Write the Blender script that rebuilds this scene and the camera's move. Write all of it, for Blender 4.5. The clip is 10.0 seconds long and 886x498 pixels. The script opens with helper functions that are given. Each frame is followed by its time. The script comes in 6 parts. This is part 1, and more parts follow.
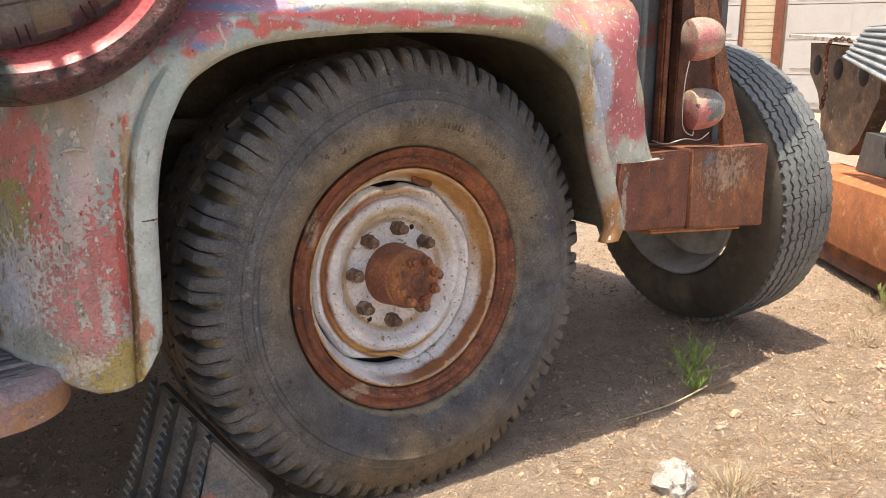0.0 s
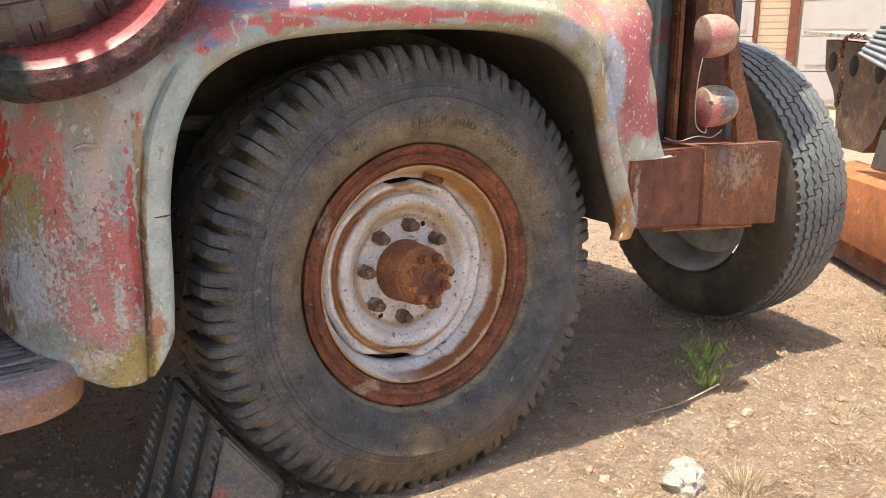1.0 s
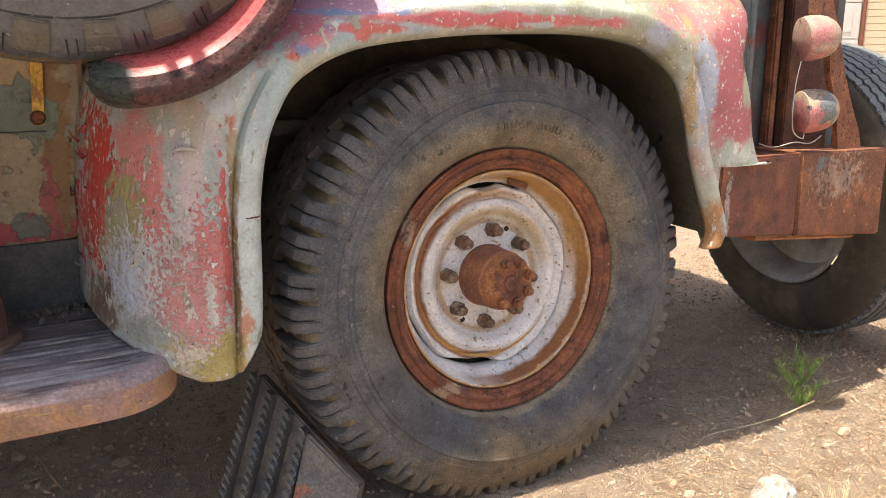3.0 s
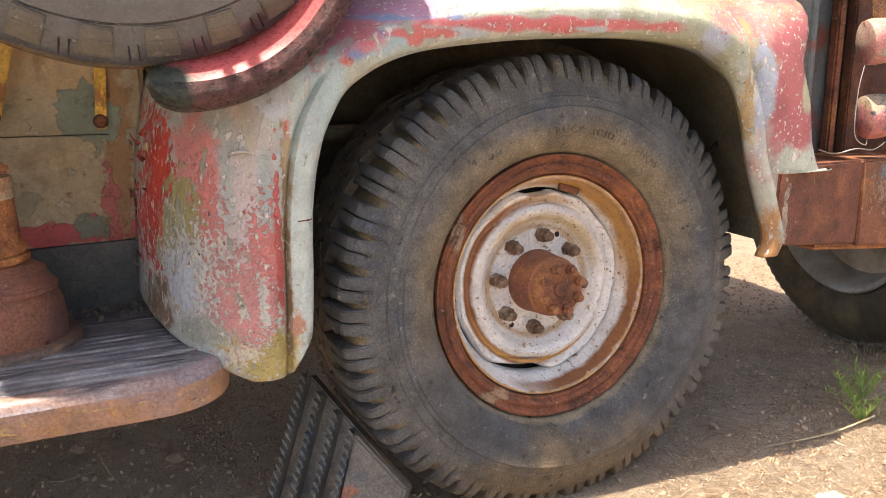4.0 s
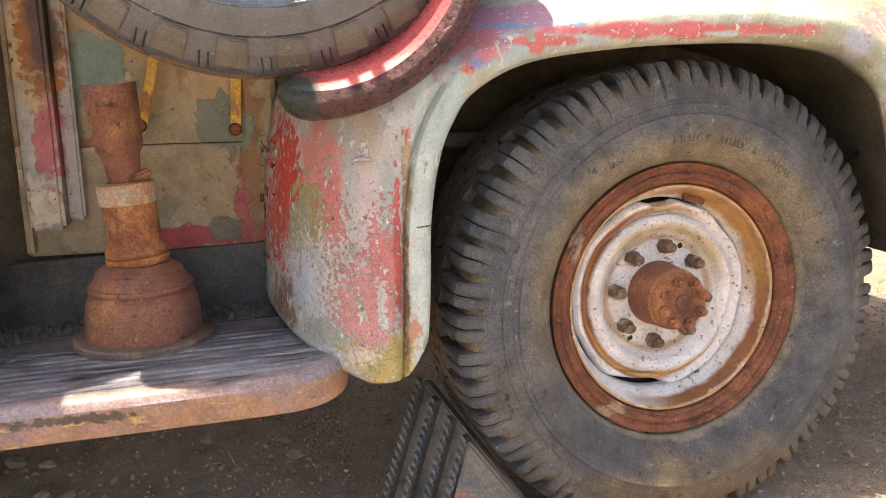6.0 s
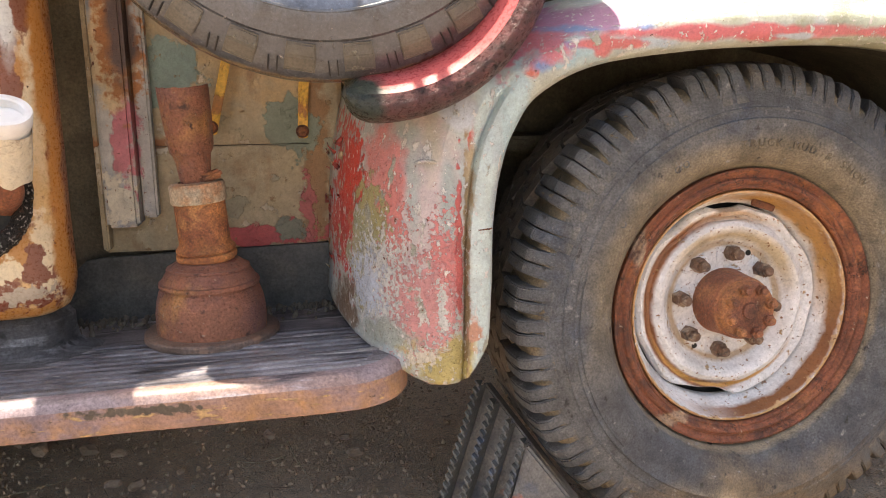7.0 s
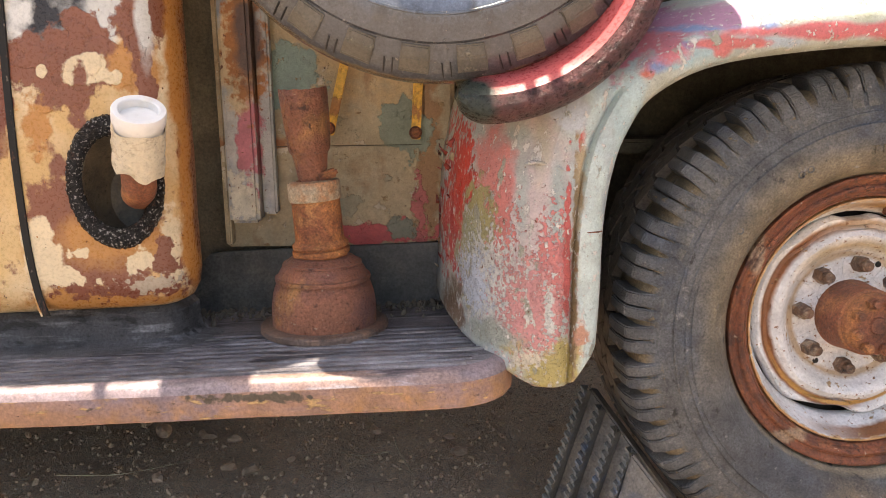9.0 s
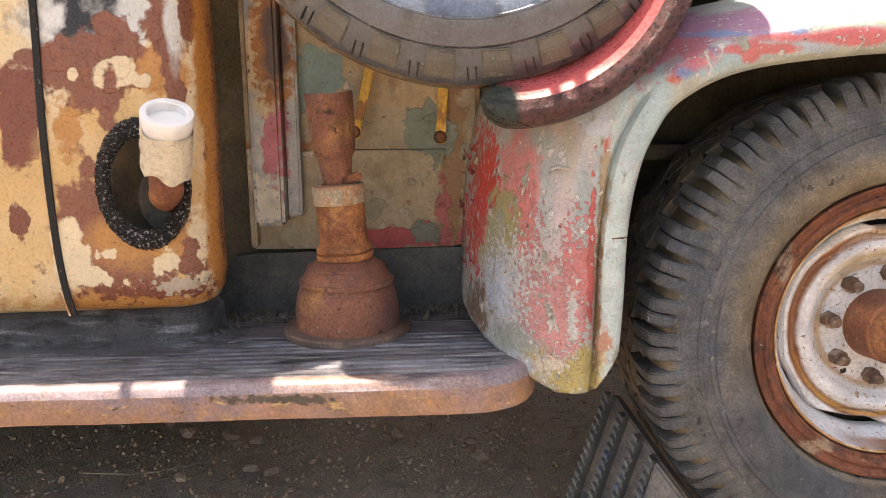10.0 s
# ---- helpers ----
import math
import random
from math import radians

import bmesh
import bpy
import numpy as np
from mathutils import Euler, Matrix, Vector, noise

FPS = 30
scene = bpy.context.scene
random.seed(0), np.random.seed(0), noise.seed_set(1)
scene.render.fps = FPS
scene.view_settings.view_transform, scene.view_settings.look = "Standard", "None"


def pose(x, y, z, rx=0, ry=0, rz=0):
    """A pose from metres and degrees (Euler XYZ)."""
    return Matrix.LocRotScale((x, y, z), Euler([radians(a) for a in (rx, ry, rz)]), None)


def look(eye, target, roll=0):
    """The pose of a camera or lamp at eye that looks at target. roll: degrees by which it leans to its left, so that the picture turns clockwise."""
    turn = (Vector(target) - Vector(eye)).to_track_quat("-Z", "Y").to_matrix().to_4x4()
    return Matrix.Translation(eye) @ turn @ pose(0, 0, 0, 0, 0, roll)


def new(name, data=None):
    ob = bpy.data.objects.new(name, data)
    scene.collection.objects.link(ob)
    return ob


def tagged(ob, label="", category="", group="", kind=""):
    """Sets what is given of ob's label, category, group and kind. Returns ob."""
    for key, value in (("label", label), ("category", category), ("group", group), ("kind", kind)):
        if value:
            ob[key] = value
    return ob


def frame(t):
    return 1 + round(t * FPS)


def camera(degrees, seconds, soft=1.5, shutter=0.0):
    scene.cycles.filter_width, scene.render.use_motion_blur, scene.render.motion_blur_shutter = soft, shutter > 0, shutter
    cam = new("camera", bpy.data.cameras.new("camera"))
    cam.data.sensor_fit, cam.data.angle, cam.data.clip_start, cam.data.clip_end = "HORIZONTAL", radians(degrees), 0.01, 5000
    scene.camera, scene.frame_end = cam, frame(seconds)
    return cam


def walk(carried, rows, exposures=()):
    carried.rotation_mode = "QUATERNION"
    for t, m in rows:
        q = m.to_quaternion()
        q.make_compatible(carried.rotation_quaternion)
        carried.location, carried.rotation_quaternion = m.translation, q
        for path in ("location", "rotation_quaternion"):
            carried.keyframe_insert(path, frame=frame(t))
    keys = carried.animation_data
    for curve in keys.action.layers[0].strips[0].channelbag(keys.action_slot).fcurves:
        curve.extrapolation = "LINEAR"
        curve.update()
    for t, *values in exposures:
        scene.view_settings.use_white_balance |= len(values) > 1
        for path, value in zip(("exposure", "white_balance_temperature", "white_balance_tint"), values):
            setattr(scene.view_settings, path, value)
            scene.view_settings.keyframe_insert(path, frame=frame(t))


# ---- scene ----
cam = camera(57.9, 10.0, 0.45)
ROWS = [
    (0.0, -0.0074, 0.0137, 0.7362, 76.89, -0.15, -32.42),
    (0.5, -0.0076, 0.0140, 0.7368, 76.70, -0.15, -32.06),
    (1.0, -0.0066, 0.0121, 0.7375, 76.62, -0.20, -31.53),
    (1.5, -0.0058, 0.0111, 0.7372, 76.66, -0.20, -30.66),
    (2.0, -0.0053, 0.0110, 0.7378, 76.73, -0.06, -29.18),
    (2.5, -0.0039, 0.0095, 0.7362, 76.87, 0.09, -27.29),
    (4.0, -0.0033, 0.0082, 0.7356, 77.38, 0.28, -21.70),
    (4.5, -0.0006, 0.0079, 0.7355, 77.55, 0.27, -20.06),
    (5.0, -0.0005, 0.0071, 0.7350, 77.74, 0.44, -18.31),
    (5.5, -0.0005, 0.0070, 0.7337, 77.93, 0.69, -15.71),
    (7.0, 0.0014, 0.0024, 0.7355, 78.30, 0.78, -8.49),
    (7.5, 0.0033, 0.0025, 0.7349, 78.40, 0.76, -6.27),
    (8.0, 0.0033, 0.0009, 0.7325, 78.55, 0.87, -3.85),
    (8.5, 0.0044, -0.0004, 0.7311, 78.64, 0.83, -2.20),
    (9.0, 0.0052, -0.0044, 0.7298, 78.79, 0.83, -0.42),
    (9.5, 0.0054, -0.0071, 0.7304, 78.97, 0.72, 0.80),
    (10.0, 0.0046, -0.0048, 0.7302, 79.11, 0.58, 1.31),
]
walk(cam, [(t, pose(x, y, z, rx, ry, rz)) for t, x, y, z, rx, ry, rz in ROWS],
     [(0.0, 0.74, 7100, 13), (2.5, 0.91, 7250, 13), (4.0, 1.14, 7350, 13), (5.0, 1.46, 7450, 13), (7.5, 1.38, 7450, 13), (10.0, 1.36, 7450, 13)])

# ---- light ----
world = bpy.data.worlds.new("world")
scene.world = world
world.use_nodes = True
wn = world.node_tree
sky = wn.nodes.new("ShaderNodeTexSky")
sky.sky_type = "NISHITA"
sky.sun_disc = False
sky.dust_density = 3.0
sky.ozone_density = 0.6
SUN_DIR = Vector((-0.21, -0.028, 1.0)).normalized()
sky.sun_elevation = math.asin(SUN_DIR.z)
sky.sun_rotation = math.atan2(SUN_DIR.x, SUN_DIR.y)
wn.links.new(sky.outputs[0], wn.nodes["Background"].inputs[0])
wn.nodes["Background"].inputs[1].default_value = 0.14
sun_data = bpy.data.lights.new("sun", "SUN")
sun_data.energy = 4.6
sun_data.angle = radians(0.5)
sun_data.color = (1.0, 0.94, 0.85)
sun = new("sun", sun_data)
sun.matrix_world = look(SUN_DIR * 30, (0, 0, 0))


# ---- materials ----
def ramp_mix(nt, colour_a, colour_b, fac):
    mix = nt.nodes.new("ShaderNodeMix")
    mix.data_type = "RGBA"
    for sock, val in ((6, colour_a), (7, colour_b), (0, fac)):
        if isinstance(val, tuple):
            mix.inputs[sock].default_value = (*val, 1)
        elif isinstance(val, float):
            mix.inputs[sock].default_value = val
        else:
            nt.links.new(val, mix.inputs[sock])
    return mix.outputs[2]


def noise_mask(nt, coord, scale, lo, hi, detail=6.0, rough=0.6, stretch=(1, 1, 1), seed=0.0):
    key = "shift %s %s" % (seed, tuple(stretch))
    mp = nt.nodes.get(key)
    if mp is None:
        mp = nt.nodes.new("ShaderNodeMapping")
        mp.name = key
        mp.inputs["Scale"].default_value = stretch
        mp.inputs["Location"].default_value = (seed, seed * 0.7, seed * 1.3)
        nt.links.new(coord, mp.inputs[0])
    n = nt.nodes.new("ShaderNodeTexNoise")
    n.inputs["Scale"].default_value = scale
    n.inputs["Detail"].default_value = detail
    n.inputs["Roughness"].default_value = rough
    nt.links.new(mp.outputs[0], n.inputs[0])
    r = nt.nodes.new("ShaderNodeMapRange")
    r.inputs[1].default_value, r.inputs[2].default_value = lo, hi
    nt.links.new(n.outputs[0], r.inputs[0])
    return r.outputs[0]


def math_node(nt, op, a, b=None):
    n = nt.nodes.new("ShaderNodeMath")
    n.operation = op
    n.use_clamp = False
    for k, v in enumerate((a, b)):
        if v is None:
            continue
        if isinstance(v, (int, float)):
            n.inputs[k].default_value = v
        else:
            nt.links.new(v, n.inputs[k])
    return n.outputs[0]


def edge(nt, dist, soft):
    r = nt.nodes.new("ShaderNodeMapRange")
    r.inputs[1].default_value, r.inputs[2].default_value = 1 + soft, 1 - soft
    nt.links.new(dist, r.inputs[0])
    return r.outputs[0]


def spot_mask(nt, coord, centre, radii, ragged, seed):
    """A patch of paint or wear with a ragged outline. ragged: (amount, scale, softness)."""
    amount, scale, soft = ragged
    mp = nt.nodes.new("ShaderNodeMapping")
    mp.inputs["Location"].default_value = [-c / r for c, r in zip(centre, radii)]
    mp.inputs["Scale"].default_value = [1 / r for r in radii]
    nt.links.new(coord, mp.inputs[0])
    ln = nt.nodes.new("ShaderNodeVectorMath")
    ln.operation = "LENGTH"
    nt.links.new(mp.outputs[0], ln.inputs[0])
    n = noise_mask(nt, coord, scale, 0.25, 0.75, detail=7.0, rough=0.56, seed=seed % 8)
    dist = math_node(nt, "ADD", ln.outputs["Value"], math_node(nt, "MULTIPLY", math_node(nt, "SUBTRACT", n, 0.5), amount * 2))
    return edge(nt, dist, soft)


def band(nt, value, width):
    """1 where the value lies close to 1: the chipped border of a patch."""
    r = nt.nodes.new("ShaderNodeMapRange")
    r.inputs[1].default_value, r.inputs[2].default_value = width, width * 0.35
    nt.links.new(math_node(nt, "ABSOLUTE", math_node(nt, "SUBTRACT", value, 1.0)), r.inputs[0])
    return r.outputs[0]


def line_mask(nt, coord, scale, level, width, stretch, seed):
    """Thin winding cracks and peel lines, in some places only."""
    n = noise_mask(nt, coord, scale, level - 0.5, level + 0.5, detail=4.0, rough=0.62, stretch=stretch, seed=seed)
    lines = band(nt, math_node(nt, "ADD", n, 0.5), width)
    return math_node(nt, "MULTIPLY", lines, noise_mask(nt, coord, scale * 0.6, 0.52, 0.60, detail=3.0, seed=seed + 5))


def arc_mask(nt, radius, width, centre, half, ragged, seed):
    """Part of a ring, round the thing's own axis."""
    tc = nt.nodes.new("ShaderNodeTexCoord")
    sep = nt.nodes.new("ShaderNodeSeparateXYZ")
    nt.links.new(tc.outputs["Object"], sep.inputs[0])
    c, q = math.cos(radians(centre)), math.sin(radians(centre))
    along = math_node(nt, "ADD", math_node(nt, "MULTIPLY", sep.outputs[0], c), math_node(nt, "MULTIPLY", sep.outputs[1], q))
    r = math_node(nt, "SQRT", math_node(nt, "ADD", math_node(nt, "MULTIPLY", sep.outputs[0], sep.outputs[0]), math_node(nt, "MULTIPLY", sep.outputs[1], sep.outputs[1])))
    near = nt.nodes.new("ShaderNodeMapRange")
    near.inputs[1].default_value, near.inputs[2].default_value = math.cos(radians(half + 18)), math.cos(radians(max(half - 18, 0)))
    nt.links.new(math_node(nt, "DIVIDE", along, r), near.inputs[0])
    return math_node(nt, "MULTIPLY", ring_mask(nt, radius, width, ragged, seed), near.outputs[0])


def ring_mask(nt, radius, width, ragged, seed):
    """A ring of colour round the thing's own axis: rust, dust or painted sheen."""
    amount, scale, soft = ragged
    tc = nt.nodes.new("ShaderNodeTexCoord")
    sep = nt.nodes.new("ShaderNodeSeparateXYZ")
    nt.links.new(tc.outputs["Object"], sep.inputs[0])
    r = math_node(nt, "SQRT", math_node(nt, "ADD", math_node(nt, "MULTIPLY", sep.outputs[0], sep.outputs[0]), math_node(nt, "MULTIPLY", sep.outputs[1], sep.outputs[1])))
    d = math_node(nt, "DIVIDE", math_node(nt, "ABSOLUTE", math_node(nt, "SUBTRACT", r, radius)), width)
    n = noise_mask(nt, tc.outputs["Object"], scale, 0.25, 0.75, detail=7.0, rough=0.65, seed=seed)
    dist = math_node(nt, "ADD", d, math_node(nt, "MULTIPLY", math_node(nt, "SUBTRACT", n, 0.5), amount * 2))
    return edge(nt, dist, soft)


def surface(name, base, layers=(), rough=0.6, metal=0.0, grain=(60.0, 0.0), bump=0.15, relief=0.004, spread=0.0, wear=0.45, coat=0.0):
    """layers: (colour, scale, lo, hi, stretch, seed). grain: scale and strength of the fine relief; spread: change from piece to piece."""
    m = bpy.data.materials.new(name)
    m.use_nodes = True
    nt = m.node_tree
    b = nt.nodes["Principled BSDF"]
    geo = nt.nodes.new("ShaderNodeNewGeometry")
    coord = geo.outputs["Position"]
    col = base
    height, raised = None, 0
    for colour, scale, lo, hi, stretch, seed in layers:
        if scale == "spot":
            mask = spot_mask(nt, coord, lo, hi, stretch, seed)
            col = ramp_mix(nt, col, colour, mask)
            if stretch[2] <= 0.16 and raised < 9:
                raised += 1
                height = mask if height is None else math_node(nt, "ADD", height, mask)
            continue
        if scale == "line":
            mask = line_mask(nt, coord, lo[0], lo[1], hi, stretch, seed)
            col = ramp_mix(nt, col, colour, mask)
            height = math_node(nt, "MULTIPLY", mask, -1.0) if height is None else math_node(nt, "SUBTRACT", height, mask)
            continue
        if scale == "arc":
            col = ramp_mix(nt, col, colour, arc_mask(nt, lo[0], hi, lo[1], lo[2], stretch, seed))
            continue
        if scale == "ring":
            mask = ring_mask(nt, lo, hi, stretch, seed)
            col = ramp_mix(nt, col, colour, mask)
            continue
        mask = noise_mask(nt, coord, scale, lo, hi, stretch=stretch, seed=seed)
        col = ramp_mix(nt, col, colour, mask)
        if hi - lo < 0.08:
            height = mask if height is None else math_node(nt, "ADD", height, mask)
    fine = noise_mask(nt, coord, grain[0] * 1.5, 0.27, 0.73, detail=8.0, rough=0.7, seed=3.1)
    shade = nt.nodes.new("ShaderNodeMapRange")
    shade.inputs[3].default_value, shade.inputs[4].default_value = 1 - min(grain[1] * 1.6, 0.9), 1 + grain[1] * 1.6
    nt.links.new(fine, shade.inputs[0])
    mul = nt.nodes.new("ShaderNodeMix")
    mul.data_type, mul.blend_type = "RGBA", "MULTIPLY"
    mul.inputs[0].default_value = 1.0
    if isinstance(col, tuple):
        mul.inputs[6].default_value = (*col, 1)
    else:
        nt.links.new(col, mul.inputs[6])
    nt.links.new(shade.outputs[0], mul.inputs[7])
    out = mul.outputs[2]
    wear = min(wear * 1.3, 1.0)
    if wear:
        blotch = noise_mask(nt, coord, 22.0, 0.3, 0.7, detail=9.0, rough=0.72, seed=6.4)
        pits = math_node(nt, "MULTIPLY", noise_mask(nt, coord, 260.0, 0.58, 0.70, detail=5.0, rough=0.65, seed=1.9), noise_mask(nt, coord, 13.0, 0.45, 0.62, detail=4.0, seed=8.8))
        tone = math_node(nt, "MULTIPLY", math_node(nt, "ADD", math_node(nt, "MULTIPLY", blotch, wear), 1 - wear * 0.5), math_node(nt, "SUBTRACT", 1.0, math_node(nt, "MULTIPLY", pits, min(0.6, wear * 0.8))))
        m3 = nt.nodes.new("ShaderNodeMix")
        m3.data_type, m3.blend_type = "RGBA", "MULTIPLY"
        m3.inputs[0].default_value = 1.0
        nt.links.new(out, m3.inputs[6])
        nt.links.new(tone, m3.inputs[7])
        out = m3.outputs[2]
    if spread:
        info = nt.nodes.new("ShaderNodeObjectInfo")
        sp = nt.nodes.new("ShaderNodeMapRange")
        sp.inputs[3].default_value, sp.inputs[4].default_value = 1 - spread, 1 + spread
        nt.links.new(info.outputs["Random"], sp.inputs[0])
        m2 = nt.nodes.new("ShaderNodeMix")
        m2.data_type, m2.blend_type = "RGBA", "MULTIPLY"
        m2.inputs[0].default_value = 1.0
        nt.links.new(out, m2.inputs[6])
        nt.links.new(sp.outputs[0], m2.inputs[7])
        out = m2.outputs[2]
    nt.links.new(out, b.inputs["Base Color"])
    b.inputs["Metallic"].default_value = metal
    b.inputs["Coat Weight"].default_value = coat
    b.inputs["Coat Roughness"].default_value = 0.18
    rr = nt.nodes.new("ShaderNodeMapRange")
    rr.inputs[3].default_value, rr.inputs[4].default_value = max(rough - 0.12, 0.05), min(rough + 0.12, 1)
    nt.links.new(fine, rr.inputs[0])
    nt.links.new(rr.outputs[0], b.inputs["Roughness"])
    bn = nt.nodes.new("ShaderNodeBump")
    bn.inputs["Strength"].default_value = bump
    bn.inputs["Distance"].default_value = relief
    nt.links.new(fine, bn.inputs["Height"])
    last = bn
    if height is not None:
        b2 = nt.nodes.new("ShaderNodeBump")
        b2.inputs["Strength"].default_value = 0.8
        b2.inputs["Distance"].default_value = 0.0015
        nt.links.new(height, b2.inputs["Height"])
        nt.links.new(bn.outputs[0], b2.inputs["Normal"])
        last = b2
    nt.links.new(last.outputs[0], b.inputs["Normal"])
    return m


ONE = (1, 1, 1)
RUST = (0.19, 0.066, 0.032)
RUST_LIGHT = (0.36, 0.14, 0.05)
RUST_DARK = (0.09, 0.035, 0.022)
M = {}
M["rubber"] = surface("rubber", (0.108, 0.110, 0.112), [
    ((0.150, 0.146, 0.138), 9, 0.45, 0.66, ONE, 4), ((0.18, 0.150, 0.11), 8, 0.61, 0.75, ONE, 0), ((0.075, 0.088, 0.112), 11, 0.54, 0.68, ONE, 6),
    # tan arc over the top, darker blue-grey arc at the bottom
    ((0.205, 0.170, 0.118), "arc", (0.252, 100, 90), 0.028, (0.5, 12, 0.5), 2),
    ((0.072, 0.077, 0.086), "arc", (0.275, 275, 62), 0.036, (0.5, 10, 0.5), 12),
    ((0.165, 0.155, 0.135), "ring", 0.330, 0.007, (1.0, 20, 0.6), 21),
    ((0.24, 0.20, 0.14), "ring", 0.2315, 0.0045, (0.8, 30, 0.5), 22),
    ((0.18, 0.135, 0.085), "spot", (0.66, 1.2, 0.02), (0.45, 0.4, 0.09), (0.6, 14, 0.5), 8),
    ((0.20, 0.15, 0.085), 40, 0.63, 0.68, (1, 1, 2), 31),
    ((0.27, 0.26, 0.245), 60, 0.63, 0.72, ONE, 9), ((0.045, 0.042, 0.038), 55, 0.64, 0.70, (1, 1, 0.6), 15)], 0.52, grain=(200, 0.4), bump=0.6, wear=0.75)
M["rubber_carcass"] = surface("rubber_carcass", (0.108, 0.110, 0.112), [
    ((0.150, 0.146, 0.138), 9, 0.45, 0.66, ONE, 4), ((0.18, 0.150, 0.11), 8, 0.61, 0.75, ONE, 0), ((0.075, 0.088, 0.112), 11, 0.54, 0.68, ONE, 6),
    # same two arcs: tan above, darker blue-grey below
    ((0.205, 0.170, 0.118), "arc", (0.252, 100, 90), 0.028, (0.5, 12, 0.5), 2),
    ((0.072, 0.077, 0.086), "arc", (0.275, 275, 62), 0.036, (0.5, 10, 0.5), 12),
    ((0.24, 0.20, 0.14), "ring", 0.2315, 0.0045, (0.8, 30, 0.5), 22),
    ((0.20, 0.155, 0.095), "ring", 0.364, 0.014, (0.7, 25, 0.5), 23),
    ((0.18, 0.135, 0.085), "spot", (0.66, 1.2, 0.02), (0.45, 0.4, 0.09), (0.6, 14, 0.5), 8),
    ((0.27, 0.26, 0.245), 60, 0.63, 0.72, ONE, 9), ((0.045, 0.042, 0.038), 55, 0.64, 0.70, (1, 1, 0.6), 15)], 0.52, grain=(200, 0.4), bump=0.6, wear=0.75)
M["rubber_letter"] = surface("rubber_letter", (0.150, 0.122, 0.085), [((0.09, 0.08, 0.065), 30, 0.5, 0.64, ONE, 0)], 0.6, grain=(200, 0.3))
M["rubber_dusty"] = surface("rubber_dusty", (0.15, 0.125, 0.10), [((0.08, 0.078, 0.075), 12, 0.5, 0.68, ONE, 1)], 0.8, grain=(160, 0.35), wear=0.6)
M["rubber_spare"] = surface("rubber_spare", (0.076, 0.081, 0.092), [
    # bluish ring: the sky's sheen on the rubber, painted into the colour
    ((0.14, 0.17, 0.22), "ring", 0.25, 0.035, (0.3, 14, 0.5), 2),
    ((0.18, 0.135, 0.08), "ring", 0.3860, 0.0045, (0.7, 30, 0.4), 3),
    ((0.095, 0.092, 0.088), 10, 0.52, 0.70, ONE, 2), ((0.05, 0.05, 0.055), 20, 0.58, 0.68, ONE, 8), ((0.30, 0.28, 0.25), 90, 0.66, 0.70, ONE, 5)], 0.20, grain=(180, 0.25), bump=0.12, wear=0.4, coat=0.8)
M["rubber_grey"] = surface("rubber_grey", (0.155, 0.170, 0.167), [((0.20, 0.195, 0.17), 5, 0.5, 0.75, ONE, 2), ((0.07, 0.075, 0.08), 60, 0.58, 0.66, ONE, 5)], 0.62, grain=(150, 0.35))
M["rust"] = surface("rust", (0.27, 0.10, 0.055), [((0.44, 0.19, 0.07), 14, 0.50, 0.68, ONE, 0), ((0.11, 0.045, 0.03), 9, 0.55, 0.66, ONE, 5), ((0.50, 0.34, 0.23), 70, 0.66, 0.72, ONE, 8)], 0.55, grain=(170, 0.45), bump=0.6, wear=0.7)
M["jack_rust"] = surface("jack_rust", (0.35, 0.145, 0.088), [((0.26, 0.12, 0.10), 10, 0.48, 0.62, ONE, 0), ((0.50, 0.25, 0.10), 12, 0.55, 0.68, ONE, 4), ((0.10, 0.05, 0.038), 40, 0.62, 0.70, ONE, 7), ((0.50, 0.36, 0.26), 120, 0.66, 0.69, ONE, 8)], 0.34, grain=(150, 0.32), bump=0.9, wear=0.5, coat=0.15)
M["jack_flange"] = surface("jack_flange", (0.17, 0.115, 0.09), [((0.30, 0.18, 0.12), 20, 0.5, 0.66, ONE, 0)], 0.42, grain=(160, 0.4), bump=0.5, wear=0.6)
M["rust_light"] = surface("rust_light", (0.46, 0.19, 0.07), [((0.27, 0.095, 0.045), 12, 0.48, 0.62, ONE, 0), ((0.58, 0.29, 0.11), 18, 0.56, 0.68, ONE, 5), ((0.11, 0.05, 0.035), 30, 0.62, 0.70, ONE, 9)], 0.6, grain=(170, 0.45), bump=0.6, wear=0.7)
M["rust_dark"] = surface("rust_dark", (0.12, 0.05, 0.032), [((0.26, 0.10, 0.045), 12, 0.5, 0.7, ONE, 1)], 0.7, grain=(150, 0.45), bump=0.6, wear=0.8)
